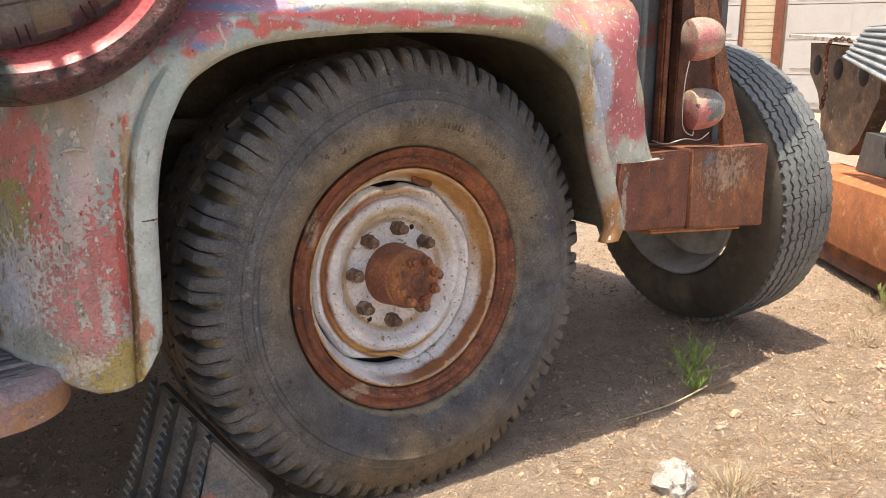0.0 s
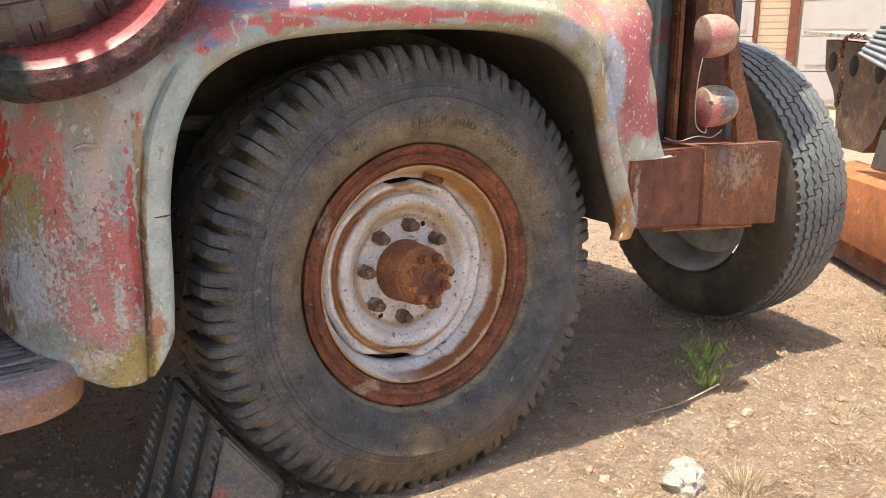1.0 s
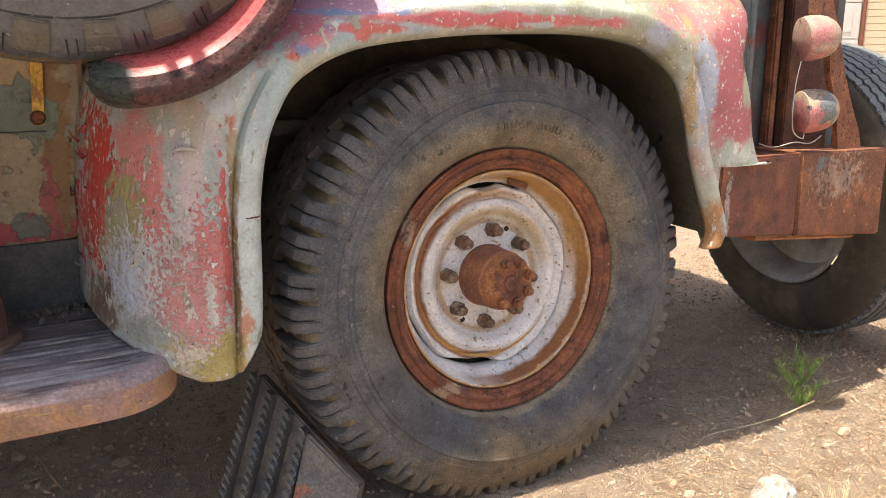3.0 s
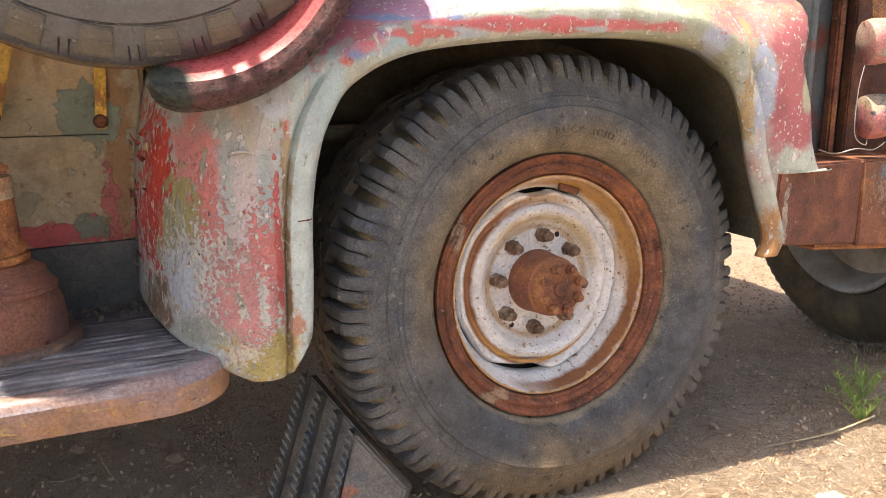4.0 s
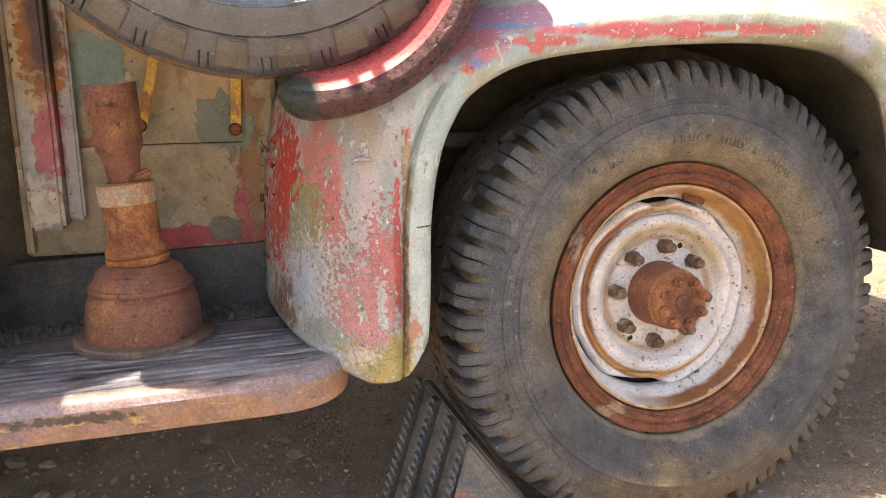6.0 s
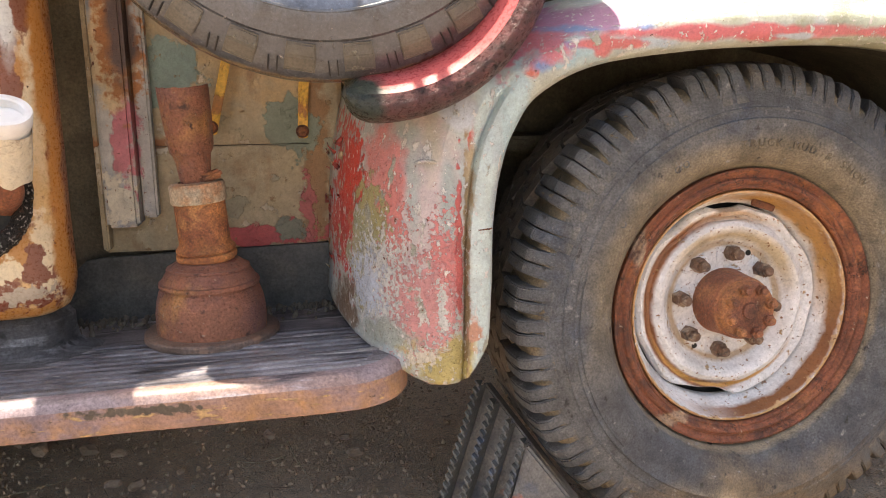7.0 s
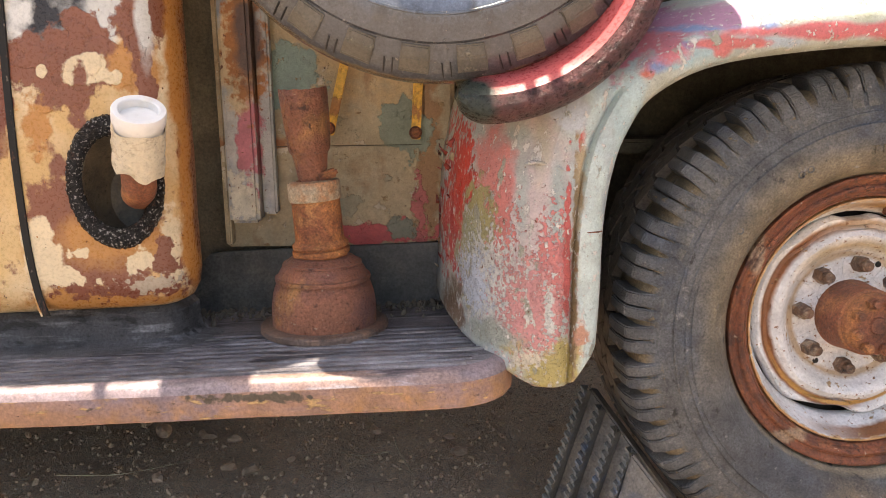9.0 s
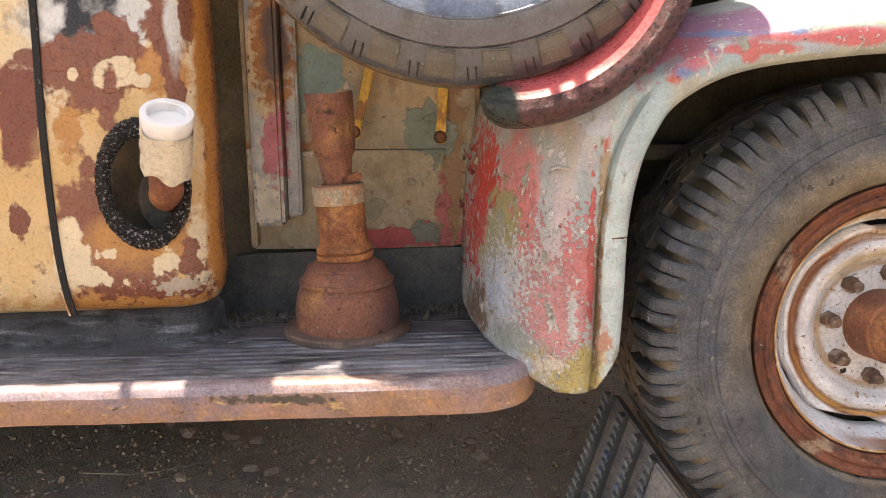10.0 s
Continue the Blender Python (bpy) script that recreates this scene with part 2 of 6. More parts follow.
M["rim_white"] = surface("rim_white", (0.74, 0.725, 0.71), [
    ((0.60, 0.58, 0.55), 10, 0.48, 0.66, ONE, 11),
    ((0.57, 0.46, 0.30), "arc", (0.114, 75, 60), 0.011, (0.7, 9, 0.6), 5),
    ((0.50, 0.36, 0.24), "arc", (0.1465, 115, 50), 0.007, (0.8, 10, 0.5), 6),
    ((0.27, 0.105, 0.042), "arc", (0.1450, 190, 85), 0.0070, (0.4, 18, 0.35), 1),
    ((0.50, 0.27, 0.08), "arc", (0.1440, 262, 50), 0.0030, (0.8, 20, 0.4), 2),
    ((0.26, 0.105, 0.042), "arc", (0.1825, -12, 92), 0.0042, (0.5, 20, 0.35), 3),
    ((0.46, 0.25, 0.08), "arc", (0.179, 50, 48), 0.007, (0.9, 14, 0.6), 7),
    ((0.52, 0.34, 0.18), "ring", 0.1890, 0.0024, (1.8, 60, 0.3), 14),
    ((0.42, 0.22, 0.09), "ring", 0.1915, 0.0026, (1.4, 34, 0.5), 4),
    ((0.50, 0.38, 0.26), "ring", 0.098, 0.005, (1.2, 12, 0.6), 15),
    ((0.45, 0.29, 0.14), 60, 0.63, 0.68, ONE, 17),
    ((0.26, 0.12, 0.05), 130, 0.63, 0.66, ONE, 7),
    ((0.09, 0.045, 0.03), 120, 0.685, 0.70, ONE, 3)], 0.34, grain=(120, 0.14), bump=0.25, wear=0.3)
M["nut"] = surface("nut", (0.17, 0.095, 0.06), [((0.36, 0.27, 0.19), 60, 0.5, 0.62, ONE, 0), ((0.07, 0.05, 0.04), 40, 0.55, 0.65, ONE, 2)], 0.5, grain=(170, 0.4), bump=0.5, wear=0.6)
FLAKY = (1.15, 130, 0.16)
TORN = (1.0, 60, 0.14)
PATCH = (0.7, 45, 0.18)
SOFT = (0.8, 22, 0.28)
M["fender"] = surface("fender", (0.47, 0.495, 0.43), [
    ((0.422, 0.479, 0.49), 9, 0.45, 0.62, (1, 1, 0.5), 2),
    ((0.36, 0.375, 0.275), "spot", (0.96, 1.09, 0.84), (0.32, 0.4, 0.13), SOFT, 80),
    ((0.513, 0.427, 0.416), "spot", (0.130, 1.10, 0.56), (0.060, 0.2, 0.15), SOFT, 1),
    ((0.342, 0.382, 0.365), "spot", (0.100, 1.13, 0.655), (0.050, 0.2, 0.045), (0.9, 18, 0.4), 2),
    ((0.342, 0.382, 0.365), "spot", (0.168, 1.08, 0.58), (0.011, 0.2, 0.075), (0.6, 16, 0.5), 3),
    ((0.433, 0.388, 0.308), "spot", (0.146, 1.09, 0.655), (0.010, 0.2, 0.040), (0.6, 20, 0.5), 4),
    ((0.388, 0.41, 0.388), "spot", (0.120, 1.10, 0.60), (0.007, 0.2, 0.060), (0.6, 20, 0.6), 35),
    ((0.57, 0.217, 0.194), "spot", (0.085, 1.15, 0.60), (0.024, 0.2, 0.075), (0.7, 22, 0.3), 5),
    ((0.57, 0.194, 0.171), "spot", (0.092, 1.126, 0.535), (0.020, 0.2, 0.055), FLAKY, 6),
    ((0.547, 0.051, 0.034), "spot", (0.040, 1.24, 0.60), (0.020, 0.3, 0.09), TORN, 7),
    ((0.502, 0.057, 0.046), "spot", (0.030, 1.25, 0.50), (0.024, 0.3, 0.07), TORN, 8),
    ((0.353, 0.308, 0.137), "spot", (0.066, 1.17, 0.55), (0.018, 0.2, 0.042), TORN, 9),
    ((0.342, 0.331, 0.194), "spot", (0.052, 1.19, 0.475), (0.020, 0.2, 0.075), PATCH, 10),
    ((0.57, 0.57, 0.536), "spot", (0.080, 1.15, 0.455), (0.038, 0.2, 0.065), FLAKY, 11),
    ((0.479, 0.524, 0.593), "spot", (0.058, 1.18, 0.445), (0.020, 0.2, 0.045), FLAKY, 12),
    ((0.581, 0.194, 0.182), "spot", (0.165, 1.08, 0.480), (0.022, 0.2, 0.070), FLAKY, 13),
    ((0.57, 0.262, 0.251), "spot", (0.135, 1.09, 0.415), (0.042, 0.2, 0.070), FLAKY, 14),
    ((0.57, 0.125, 0.114), "spot", (0.183, 1.09, 0.50), (0.005, 0.2, 0.11), (0.9, 60, 0.15), 15),
    ((0.57, 0.103, 0.08), "spot", (0.203, 1.09, 0.655), (0.006, 0.2, 0.030), PATCH, 16),
    ((0.536, 0.536, 0.502), "spot", (0.157, 1.08, 0.420), (0.007, 0.2, 0.040), FLAKY, 17),
    ((0.376, 0.399, 0.342), "spot", (0.085, 1.13, 0.375), (0.040, 0.2, 0.022), SOFT, 18),
    ((0.194, 0.125, 0.08), "spot", (0.028, 1.25, 0.39), (0.018, 0.2, 0.035), (0.8, 40, 0.3), 19),
    ((0.479, 0.388, 0.148), "spot", (0.170, 1.09, 0.345), (0.055, 0.2, 0.032), (0.9, 30, 0.3), 20),
    ((0.627, 0.57, 0.456), "spot", (0.130, 1.09, 0.350), (0.018, 0.2, 0.012), FLAKY, 21),
    ((0.536, 0.627, 0.598), "spot", (0.216, 1.09, 0.50), (0.017, 0.2, 0.26), (0.3, 30, 0.2), 22),
    ((0.547, 0.285, 0.194), "spot", (0.203, 1.09, 0.385), (0.012, 0.2, 0.022), PATCH, 23),
    ((0.285, 0.194, 0.103), "spot", (0.194, 1.09, 0.50), (0.004, 0.2, 0.17), (1.0, 60, 0.3), 24),
    ((0.41, 0.319, 0.194), "spot", (0.200, 1.09, 0.60), (0.006, 0.2, 0.06), (1.0, 40, 0.4), 25),
    ((0.456, 0.188, 0.285), "spot", (0.337, 1.09, 0.819), (0.090, 0.2, 0.0215), SOFT, 40),
    ((0.342, 0.49, 0.524), "spot", (0.331, 1.09, 0.769), (0.058, 0.2, 0.0156), SOFT, 41),
    ((0.41, 0.479, 0.524), "spot", (0.447, 1.09, 0.786), (0.043, 0.2, 0.0070), SOFT, 42),
    ((0.604, 0.16, 0.171), "spot", (0.552, 1.09, 0.800), (0.175, 0.2, 0.0105), (0.5, 20, 0.25), 43),
    ((0.581, 0.171, 0.171), "spot", (0.756, 1.09, 0.801), (0.075, 0.2, 0.0090), (0.6, 24, 0.3), 44),
    ((0.593, 0.182, 0.182), "spot", (0.384, 1.09, 0.781), (0.012, 0.2, 0.0156), (0.7, 22, 0.25), 45),
    ((0.433, 0.49, 0.547), "spot", (0.659, 1.09, 0.794), (0.027, 0.2, 0.0047), SOFT, 46),
    ((0.627, 0.171, 0.114), "spot", (0.280, 1.09, 0.754), (0.013, 0.2, 0.0133), PATCH, 47),
    ((0.182, 0.285, 0.479), "spot", (0.379, 1.09, 0.807), (0.058, 0.2, 0.0047), (0.7, 24, 0.4), 48),
    ((0.456, 0.502, 0.399), "spot", (0.798, 1.09, 0.825), (0.062, 0.2, 0.0156), SOFT, 49),
    ((0.41, 0.456, 0.536), "spot", (0.902, 1.09, 0.776), (0.027, 0.2, 0.0234), SOFT, 50),
    ((0.57, 0.228, 0.239), "spot", (0.922, 1.09, 0.813), (0.023, 0.2, 0.0195), FLAKY, 51),
    ((0.433, 0.559, 0.57), "spot", (0.258, 1.09, 0.705), (0.026, 0.2, 0.060), SOFT, 52),
    ((0.513, 0.182, 0.228), "spot", (0.243, 1.09, 0.775), (0.028, 0.2, 0.030), PATCH, 53),
    ((0.502, 0.536, 0.57), "spot", (0.190, 1.09, 0.700), (0.022, 0.2, 0.030), SOFT, 54),
    ((0.20, 0.26, 0.46), "spot", (0.337, 1.09, 0.783), (0.040, 0.2, 0.0050), (0.5, 24, 0.4), 70),
    ((0.20, 0.26, 0.46), "spot", (0.300, 1.09, 0.758), (0.016, 0.2, 0.010), (0.6, 24, 0.4), 71),
    ((0.58, 0.19, 0.22), "spot", (0.300, 1.09, 0.787), (0.036, 0.2, 0.020), (0.7, 30, 0.25), 72),
    ((0.60, 0.17, 0.16), "spot", (0.405, 1.09, 0.785), (0.050, 0.2, 0.0070), (0.5, 26, 0.25), 73),
    ((0.45, 0.24, 0.36), "spot", (0.385, 1.09, 0.825), (0.070, 0.2, 0.016), (0.6, 22, 0.3), 74),
    ((0.50, 0.60, 0.60), "spot", (0.226, 1.09, 0.690), (0.016, 0.2, 0.060), (0.4, 22, 0.3), 75),
    ((0.33, 0.35, 0.21), "spot", (1.03, 1.1, 0.87), (0.12, 0.2, 0.07), SOFT, 60),
    ((0.45, 0.135, 0.145), "spot", (1.085, 1.1, 0.72), (0.080, 0.2, 0.17), (0.6, 16, 0.3), 61),
    ((0.524, 0.228, 0.217), "spot", (0.985, 1.1, 0.815), (0.05, 0.2, 0.030), FLAKY, 62),
    ((0.433, 0.433, 0.308), "spot", (1.12, 1.1, 0.70), (0.018, 0.2, 0.03), SOFT, 63),
    ((0.388, 0.433, 0.524), "spot", (1.005, 1.1, 0.70), (0.022, 0.2, 0.09), SOFT, 64),
    ((0.422, 0.467, 0.41), "spot", (1.11, 1.1, 0.575), (0.06, 0.2, 0.028), PATCH, 65),
    ((0.456, 0.342, 0.182), "spot", (0.978, 1.09, 0.66), (0.012, 0.2, 0.13), SOFT, 66),
    ((0.41, 0.217, 0.091), "spot", (1.045, 1.1, 0.42), (0.030, 0.2, 0.06), SOFT, 67),
    ((0.616, 0.593, 0.547), 40, 0.61, 0.645, (1, 1, 0.55), 9),
    ((0.342, 0.342, 0.274), 26, 0.62, 0.66, (1, 1, 0.7), 14),
    ((0.684, 0.661, 0.616), 120, 0.605, 0.64, (1, 1, 0.8), 27),
    ((0.114, 0.068, 0.046), 130, 0.69, 0.71, ONE, 41),
    (RUST, 55, 0.68, 0.71, ONE, 1)], 0.36, grain=(150, 0.12), bump=0.4, wear=0.3)
M["panel"] = surface("panel", (0.44, 0.355, 0.22), [
    ((0.40, 0.35, 0.24), 7, 0.45, 0.60, ONE, 2), ((0.24, 0.145, 0.07), 6, 0.58, 0.70, ONE, 40), ((0.52, 0.46, 0.34), 30, 0.62, 0.65, ONE, 44),
    ((0.50, 0.36, 0.19), "spot", (-0.10, 1.45, 0.80), (0.16, 0.3, 0.08), SOFT, 12),
    ((0.30, 0.17, 0.08), "spot", (-0.01, 1.45, 0.62), (0.02, 0.3, 0.22), (0.9, 30, 0.3), 13),
    ((0.38, 0.17, 0.07), "spot", (-0.36, 1.45, 0.64), (0.12, 0.3, 0.010), (0.9, 40, 0.4), 14),
    ((0.24, 0.32, 0.27), "spot", (-0.27, 1.45, 0.75), (0.06, 0.3, 0.06), (0.8, 25, 0.08), 3),
    ((0.22, 0.26, 0.20), "spot", (-0.05, 1.45, 0.67), (0.05, 0.3, 0.05), (0.9, 25, 0.08), 4),
    ((0.50, 0.10, 0.10), "spot", (-0.12, 1.45, 0.475), (0.13, 0.3, 0.02), (0.9, 30, 0.1), 8),
    ((0.45, 0.13, 0.12), "spot", (-0.03, 1.45, 0.52), (0.012, 0.3, 0.06), (1.0, 50, 0.1), 9),
    ((0.20, 0.21, 0.16), "spot", (-0.06, 1.45, 0.48), (0.03, 0.3, 0.02), (0.9, 30, 0.1), 10),
    ((0.32, 0.30, 0.21), 11, 0.62, 0.635, ONE, 21), ((0.09, 0.055, 0.035), 60, 0.69, 0.71, ONE, 33), ((0.58, 0.51, 0.39), 9, 0.65, 0.665, ONE, 25), ((0.30, 0.20, 0.10), 40, 0.63, 0.67, ONE, 29), ((0.27, 0.15, 0.07), 14, 0.60, 0.72, (1, 1, 0.5), 1)], 0.5, grain=(130, 0.11), bump=0.3, wear=0.35)
M["pillar"] = surface("pillar", (0.46, 0.45, 0.41), [
    ((0.30, 0.32, 0.35), 18, 0.50, 0.62, (1, 1, 0.4), 5),
    ((0.50, 0.17, 0.19), "spot", (-0.325, 1.40, 0.66), (0.018, 0.3, 0.10), (0.9, 30, 0.15), 1),
    ((0.62, 0.57, 0.45), "spot", (-0.34, 1.40, 0.545), (0.03, 0.3, 0.045), (0.8, 34, 0.12), 2),
    ((0.60, 0.46, 0.27), "spot", (-0.335, 1.40, 0.80), (0.035, 0.3, 0.10), (0.7, 20, 0.2), 6),
    ((0.40, 0.16, 0.05), "spot", (-0.322, 1.40, 0.82), (0.030, 0.3, 0.10), (0.9, 50, 0.2), 3),
    ((0.13, 0.085, 0.07), "spot", (-0.318, 1.40, 0.82), (0.019, 0.3, 0.075), (0.4, 35, 0.3), 4),
    ((0.20, 0.08, 0.04), 100, 0.64, 0.67, ONE, 8)], 0.45, grain=(120, 0.08), bump=0.3)
M["cream"] = surface("cream", (0.72, 0.605, 0.42), [
    ((0.72, 0.57, 0.34), 5, 0.45, 0.6, ONE, 6),
    ((0.63, 0.40, 0.175), "spot", (-0.499, 1.2, 0.536), (0.150, 0.3, 0.190), (0.5, 14, 0.4), 96),
    ((0.66, 0.43, 0.18), "spot", (-0.690, 1.2, 0.66), (0.060, 0.3, 0.160), (0.6, 14, 0.5), 97),
    ((0.66, 0.66, 0.63), "spot", (-0.534, 1.2, 0.846), (0.102, 0.3, 0.040), (0.5, 16, 0.3), 60),
    ((0.015, 0.016, 0.022), "spot", (-0.550, 1.2, 0.850), (0.067, 0.3, 0.044), (0.9, 22, 0.45), 61),
    ((0.66, 0.66, 0.63), "spot", (-0.593, 1.2, 0.853), (0.015, 0.3, 0.025), (0.7, 40, 0.35), 62),
    ((0.62, 0.62, 0.59), "spot", (-0.472, 1.2, 0.845), (0.026, 0.3, 0.036), (0.6, 20, 0.3), 63),
    ((0.62, 0.4, 0.17), "spot", (-0.658, 1.2, 0.650), (0.034, 0.3, 0.078), (0.7, 16, 0.5), 64),
    ((0.2, 0.06, 0.035), "spot", (-0.661, 1.2, 0.705), (0.036, 0.3, 0.103), (0.6, 14, 0.07), 65),
    ((0.66, 0.45, 0.20), "spot", (-0.680, 1.2, 0.485), (0.045, 0.3, 0.069), (0.5, 12, 0.5), 66),
    ((0.2, 0.06, 0.035), "spot", (-0.678, 1.2, 0.545), (0.015, 0.3, 0.022), (0.9, 30, 0.1), 67),
    ((0.62, 0.4, 0.17), "spot", (-0.594, 1.2, 0.589), (0.048, 0.3, 0.084), (0.6, 18, 0.5), 68),
    ((0.62, 0.4, 0.17), "spot", (-0.514, 1.2, 0.707), (0.062, 0.3, 0.044), (0.7, 22, 0.4), 69),
    ((0.235, 0.085, 0.048), "spot", (-0.592, 1.2, 0.788), (0.066, 0.3, 0.020), (0.7, 26, 0.08), 70),
    ((0.235, 0.085, 0.048), "spot", (-0.548, 1.2, 0.775), (0.064, 0.3, 0.060), (0.6, 20, 0.06), 71),
    ((0.235, 0.085, 0.048), "spot", (-0.491, 1.2, 0.791), (0.056, 0.3, 0.057), (0.7, 24, 0.06), 72),
    ((0.5, 0.235, 0.07), "spot", (-0.447, 1.2, 0.773), (0.036, 0.3, 0.053), (0.9, 26, 0.2), 73),
    ((0.73, 0.595, 0.39), "spot", (-0.508, 1.2, 0.765), (0.034, 0.3, 0.021), (0.5, 22, 0.06), 74),
    ((0.73, 0.595, 0.39), "spot", (-0.574, 1.2, 0.766), (0.009, 0.3, 0.012), (0.5, 30, 0.08), 75),
    ((0.73, 0.595, 0.39), "spot", (-0.474, 1.2, 0.755), (0.017, 0.3, 0.012), (0.7, 30, 0.08), 76),
    ((0.5, 0.235, 0.07), "spot", (-0.589, 1.2, 0.685), (0.021, 0.3, 0.044), (0.7, 40, 0.15), 77),
    ((0.235, 0.085, 0.048), "spot", (-0.523, 1.2, 0.720), (0.016, 0.3, 0.043), (1.0, 40, 0.2), 78),
    ((0.235, 0.085, 0.048), "spot", (-0.442, 1.2, 0.839), (0.015, 0.3, 0.068), (0.8, 24, 0.08), 79),
    ((0.235, 0.085, 0.048), "spot", (-0.426, 1.2, 0.784), (0.014, 0.3, 0.079), (0.8, 24, 0.08), 80),
    ((0.62, 0.62, 0.59), "spot", (-0.422, 1.2, 0.829), (0.012, 0.3, 0.054), (0.4, 20, 0.25), 81),
    ((0.235, 0.085, 0.048), "spot", (-0.404, 1.2, 0.846), (0.010, 0.3, 0.055), (0.7, 24, 0.08), 82),
    ((0.235, 0.085, 0.048), "spot", (-0.565, 1.2, 0.537), (0.046, 0.3, 0.086), (0.8, 24, 0.12), 83),
    ((0.235, 0.085, 0.048), "spot", (-0.512, 1.2, 0.488), (0.109, 0.3, 0.073), (0.8, 22, 0.1), 84),
    ((0.5, 0.235, 0.07), "spot", (-0.488, 1.2, 0.510), (0.110, 0.3, 0.033), (0.6, 22, 0.4), 85),
    ((0.73, 0.595, 0.39), "spot", (-0.600, 1.2, 0.493), (0.028, 0.3, 0.049), (0.6, 26, 0.1), 86),
    ((0.73, 0.595, 0.39), "spot", (-0.566, 1.2, 0.455), (0.041, 0.3, 0.016), (0.9, 40, 0.1), 87),
    ((0.73, 0.595, 0.39), "spot", (-0.546, 1.2, 0.494), (0.020, 0.3, 0.007), (1.1, 50, 0.12), 88),
    ((0.73, 0.595, 0.39), "spot", (-0.452, 1.2, 0.474), (0.026, 0.3, 0.016), (1.1, 45, 0.12), 89),
    ((0.73, 0.595, 0.39), "spot", (-0.408, 1.2, 0.500), (0.015, 0.3, 0.059), (0.8, 30, 0.1), 90),
    ((0.235, 0.085, 0.048), "spot", (-0.419, 1.2, 0.473), (0.020, 0.3, 0.033), (1.0, 40, 0.1), 91),
    ((0.235, 0.085, 0.048), "spot", (-0.390, 1.2, 0.596), (0.005, 0.3, 0.084), (0.9, 30, 0.15), 92),
    ((0.5, 0.235, 0.07), "spot", (-0.532, 1.2, 0.415), (0.129, 0.3, 0.020), (0.8, 30, 0.3), 93),
    ((0.2, 0.06, 0.035), "spot", (-0.482, 1.2, 0.433), (0.088, 0.3, 0.014), (1.1, 60, 0.15), 94),
    ((0.46, 0.38, 0.29), "spot", (-0.441, 1.2, 0.442), (0.039, 0.3, 0.012), (1.4, 90, 0.15), 95),
    ((0.50, 0.22, 0.06), "spot", (-0.384, 1.255, 0.70), (0.016, 0.05, 0.40), (0.6, 16, 0.2), 4),
    ((0.22, 0.08, 0.035), "spot", (-0.378, 1.30, 0.70), (0.024, 0.04, 0.40), (0.5, 16, 0.2), 41),
    ((0.45, 0.20, 0.06), 90, 0.67, 0.69, ONE, 31), ((0.11, 0.045, 0.03), 110, 0.68, 0.70, ONE, 12)], 0.30, grain=(130, 0.06), bump=0.3, wear=0.14)
M["board"] = surface("board", (0.155, 0.145, 0.158), [((0.22, 0.175, 0.16), 8, 0.52, 0.7, ONE, 0), ((0.32, 0.31, 0.33), 14, 0.52, 0.66, (0.2, 1, 1), 5), ((0.04, 0.036, 0.04), 30, 0.54, 0.64, (0.2, 1, 1), 7), ((0.45, 0.43, 0.42), 60, 0.60, 0.66, (0.06, 1, 1), 12), ((0.045, 0.04, 0.045), 70, 0.57, 0.63, (0.05, 1, 1), 15), ((0.50, 0.47, 0.44), 90, 0.67, 0.71, (0.25, 1, 1), 9)], 0.38, grain=(150, 0.22), bump=0.5, wear=0.7)
M["board_edge"] = surface("board_edge", (0.38, 0.22, 0.15), [((0.24, 0.18, 0.20), 10, 0.48, 0.66, (0.4, 1, 1.5), 0), ((0.44, 0.24, 0.11), 16, 0.50, 0.66, ONE, 5), ((0.56, 0.37, 0.18), 60, 0.60, 0.66, (0.4, 1, 1.5), 11), ((0.16, 0.11, 0.09), 90, 0.66, 0.69, (0.5, 1, 1), 13), ((0.10, 0.08, 0.06), "spot", (-0.25, 1.06, 0.31), (0.07, 0.2, 0.008), (1.0, 60, 0.2), 7)], 0.6, grain=(130, 0.25))
M["dark_metal"] = surface("dark_metal", (0.075, 0.080, 0.080), [((0.11, 0.105, 0.09), 14, 0.5, 0.7, ONE, 0)], 0.5, grain=(130, 0.35), wear=0.6)
M["black"] = surface("black", (0.015, 0.014, 0.013), [((0.05, 0.04, 0.03), 10, 0.5, 0.8, ONE, 0)], 0.9)
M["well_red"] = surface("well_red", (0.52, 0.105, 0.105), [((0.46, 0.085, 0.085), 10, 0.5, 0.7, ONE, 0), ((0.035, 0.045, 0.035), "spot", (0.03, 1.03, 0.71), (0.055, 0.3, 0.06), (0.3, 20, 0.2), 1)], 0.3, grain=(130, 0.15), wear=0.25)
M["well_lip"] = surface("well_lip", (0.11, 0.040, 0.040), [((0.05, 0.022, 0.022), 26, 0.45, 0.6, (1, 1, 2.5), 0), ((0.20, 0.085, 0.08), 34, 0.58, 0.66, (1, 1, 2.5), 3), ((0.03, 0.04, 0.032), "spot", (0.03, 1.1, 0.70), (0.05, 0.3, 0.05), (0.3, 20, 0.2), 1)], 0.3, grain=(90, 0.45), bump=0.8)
M["yellow"] = surface("yellow", (0.74, 0.44, 0.07), [((0.45, 0.20, 0.06), 30, 0.56, 0.62, (1, 1, 0.5), 2), ((0.10, 0.05, 0.03), 45, 0.62, 0.65, ONE, 0)], 0.45, grain=(130, 0.2))
M["pvc"] = surface("pvc", (0.80, 0.80, 0.79), [((0.70, 0.67, 0.58), 20, 0.55, 0.75, ONE, 0)], 0.35, grain=(60, 0.03), wear=0.06)
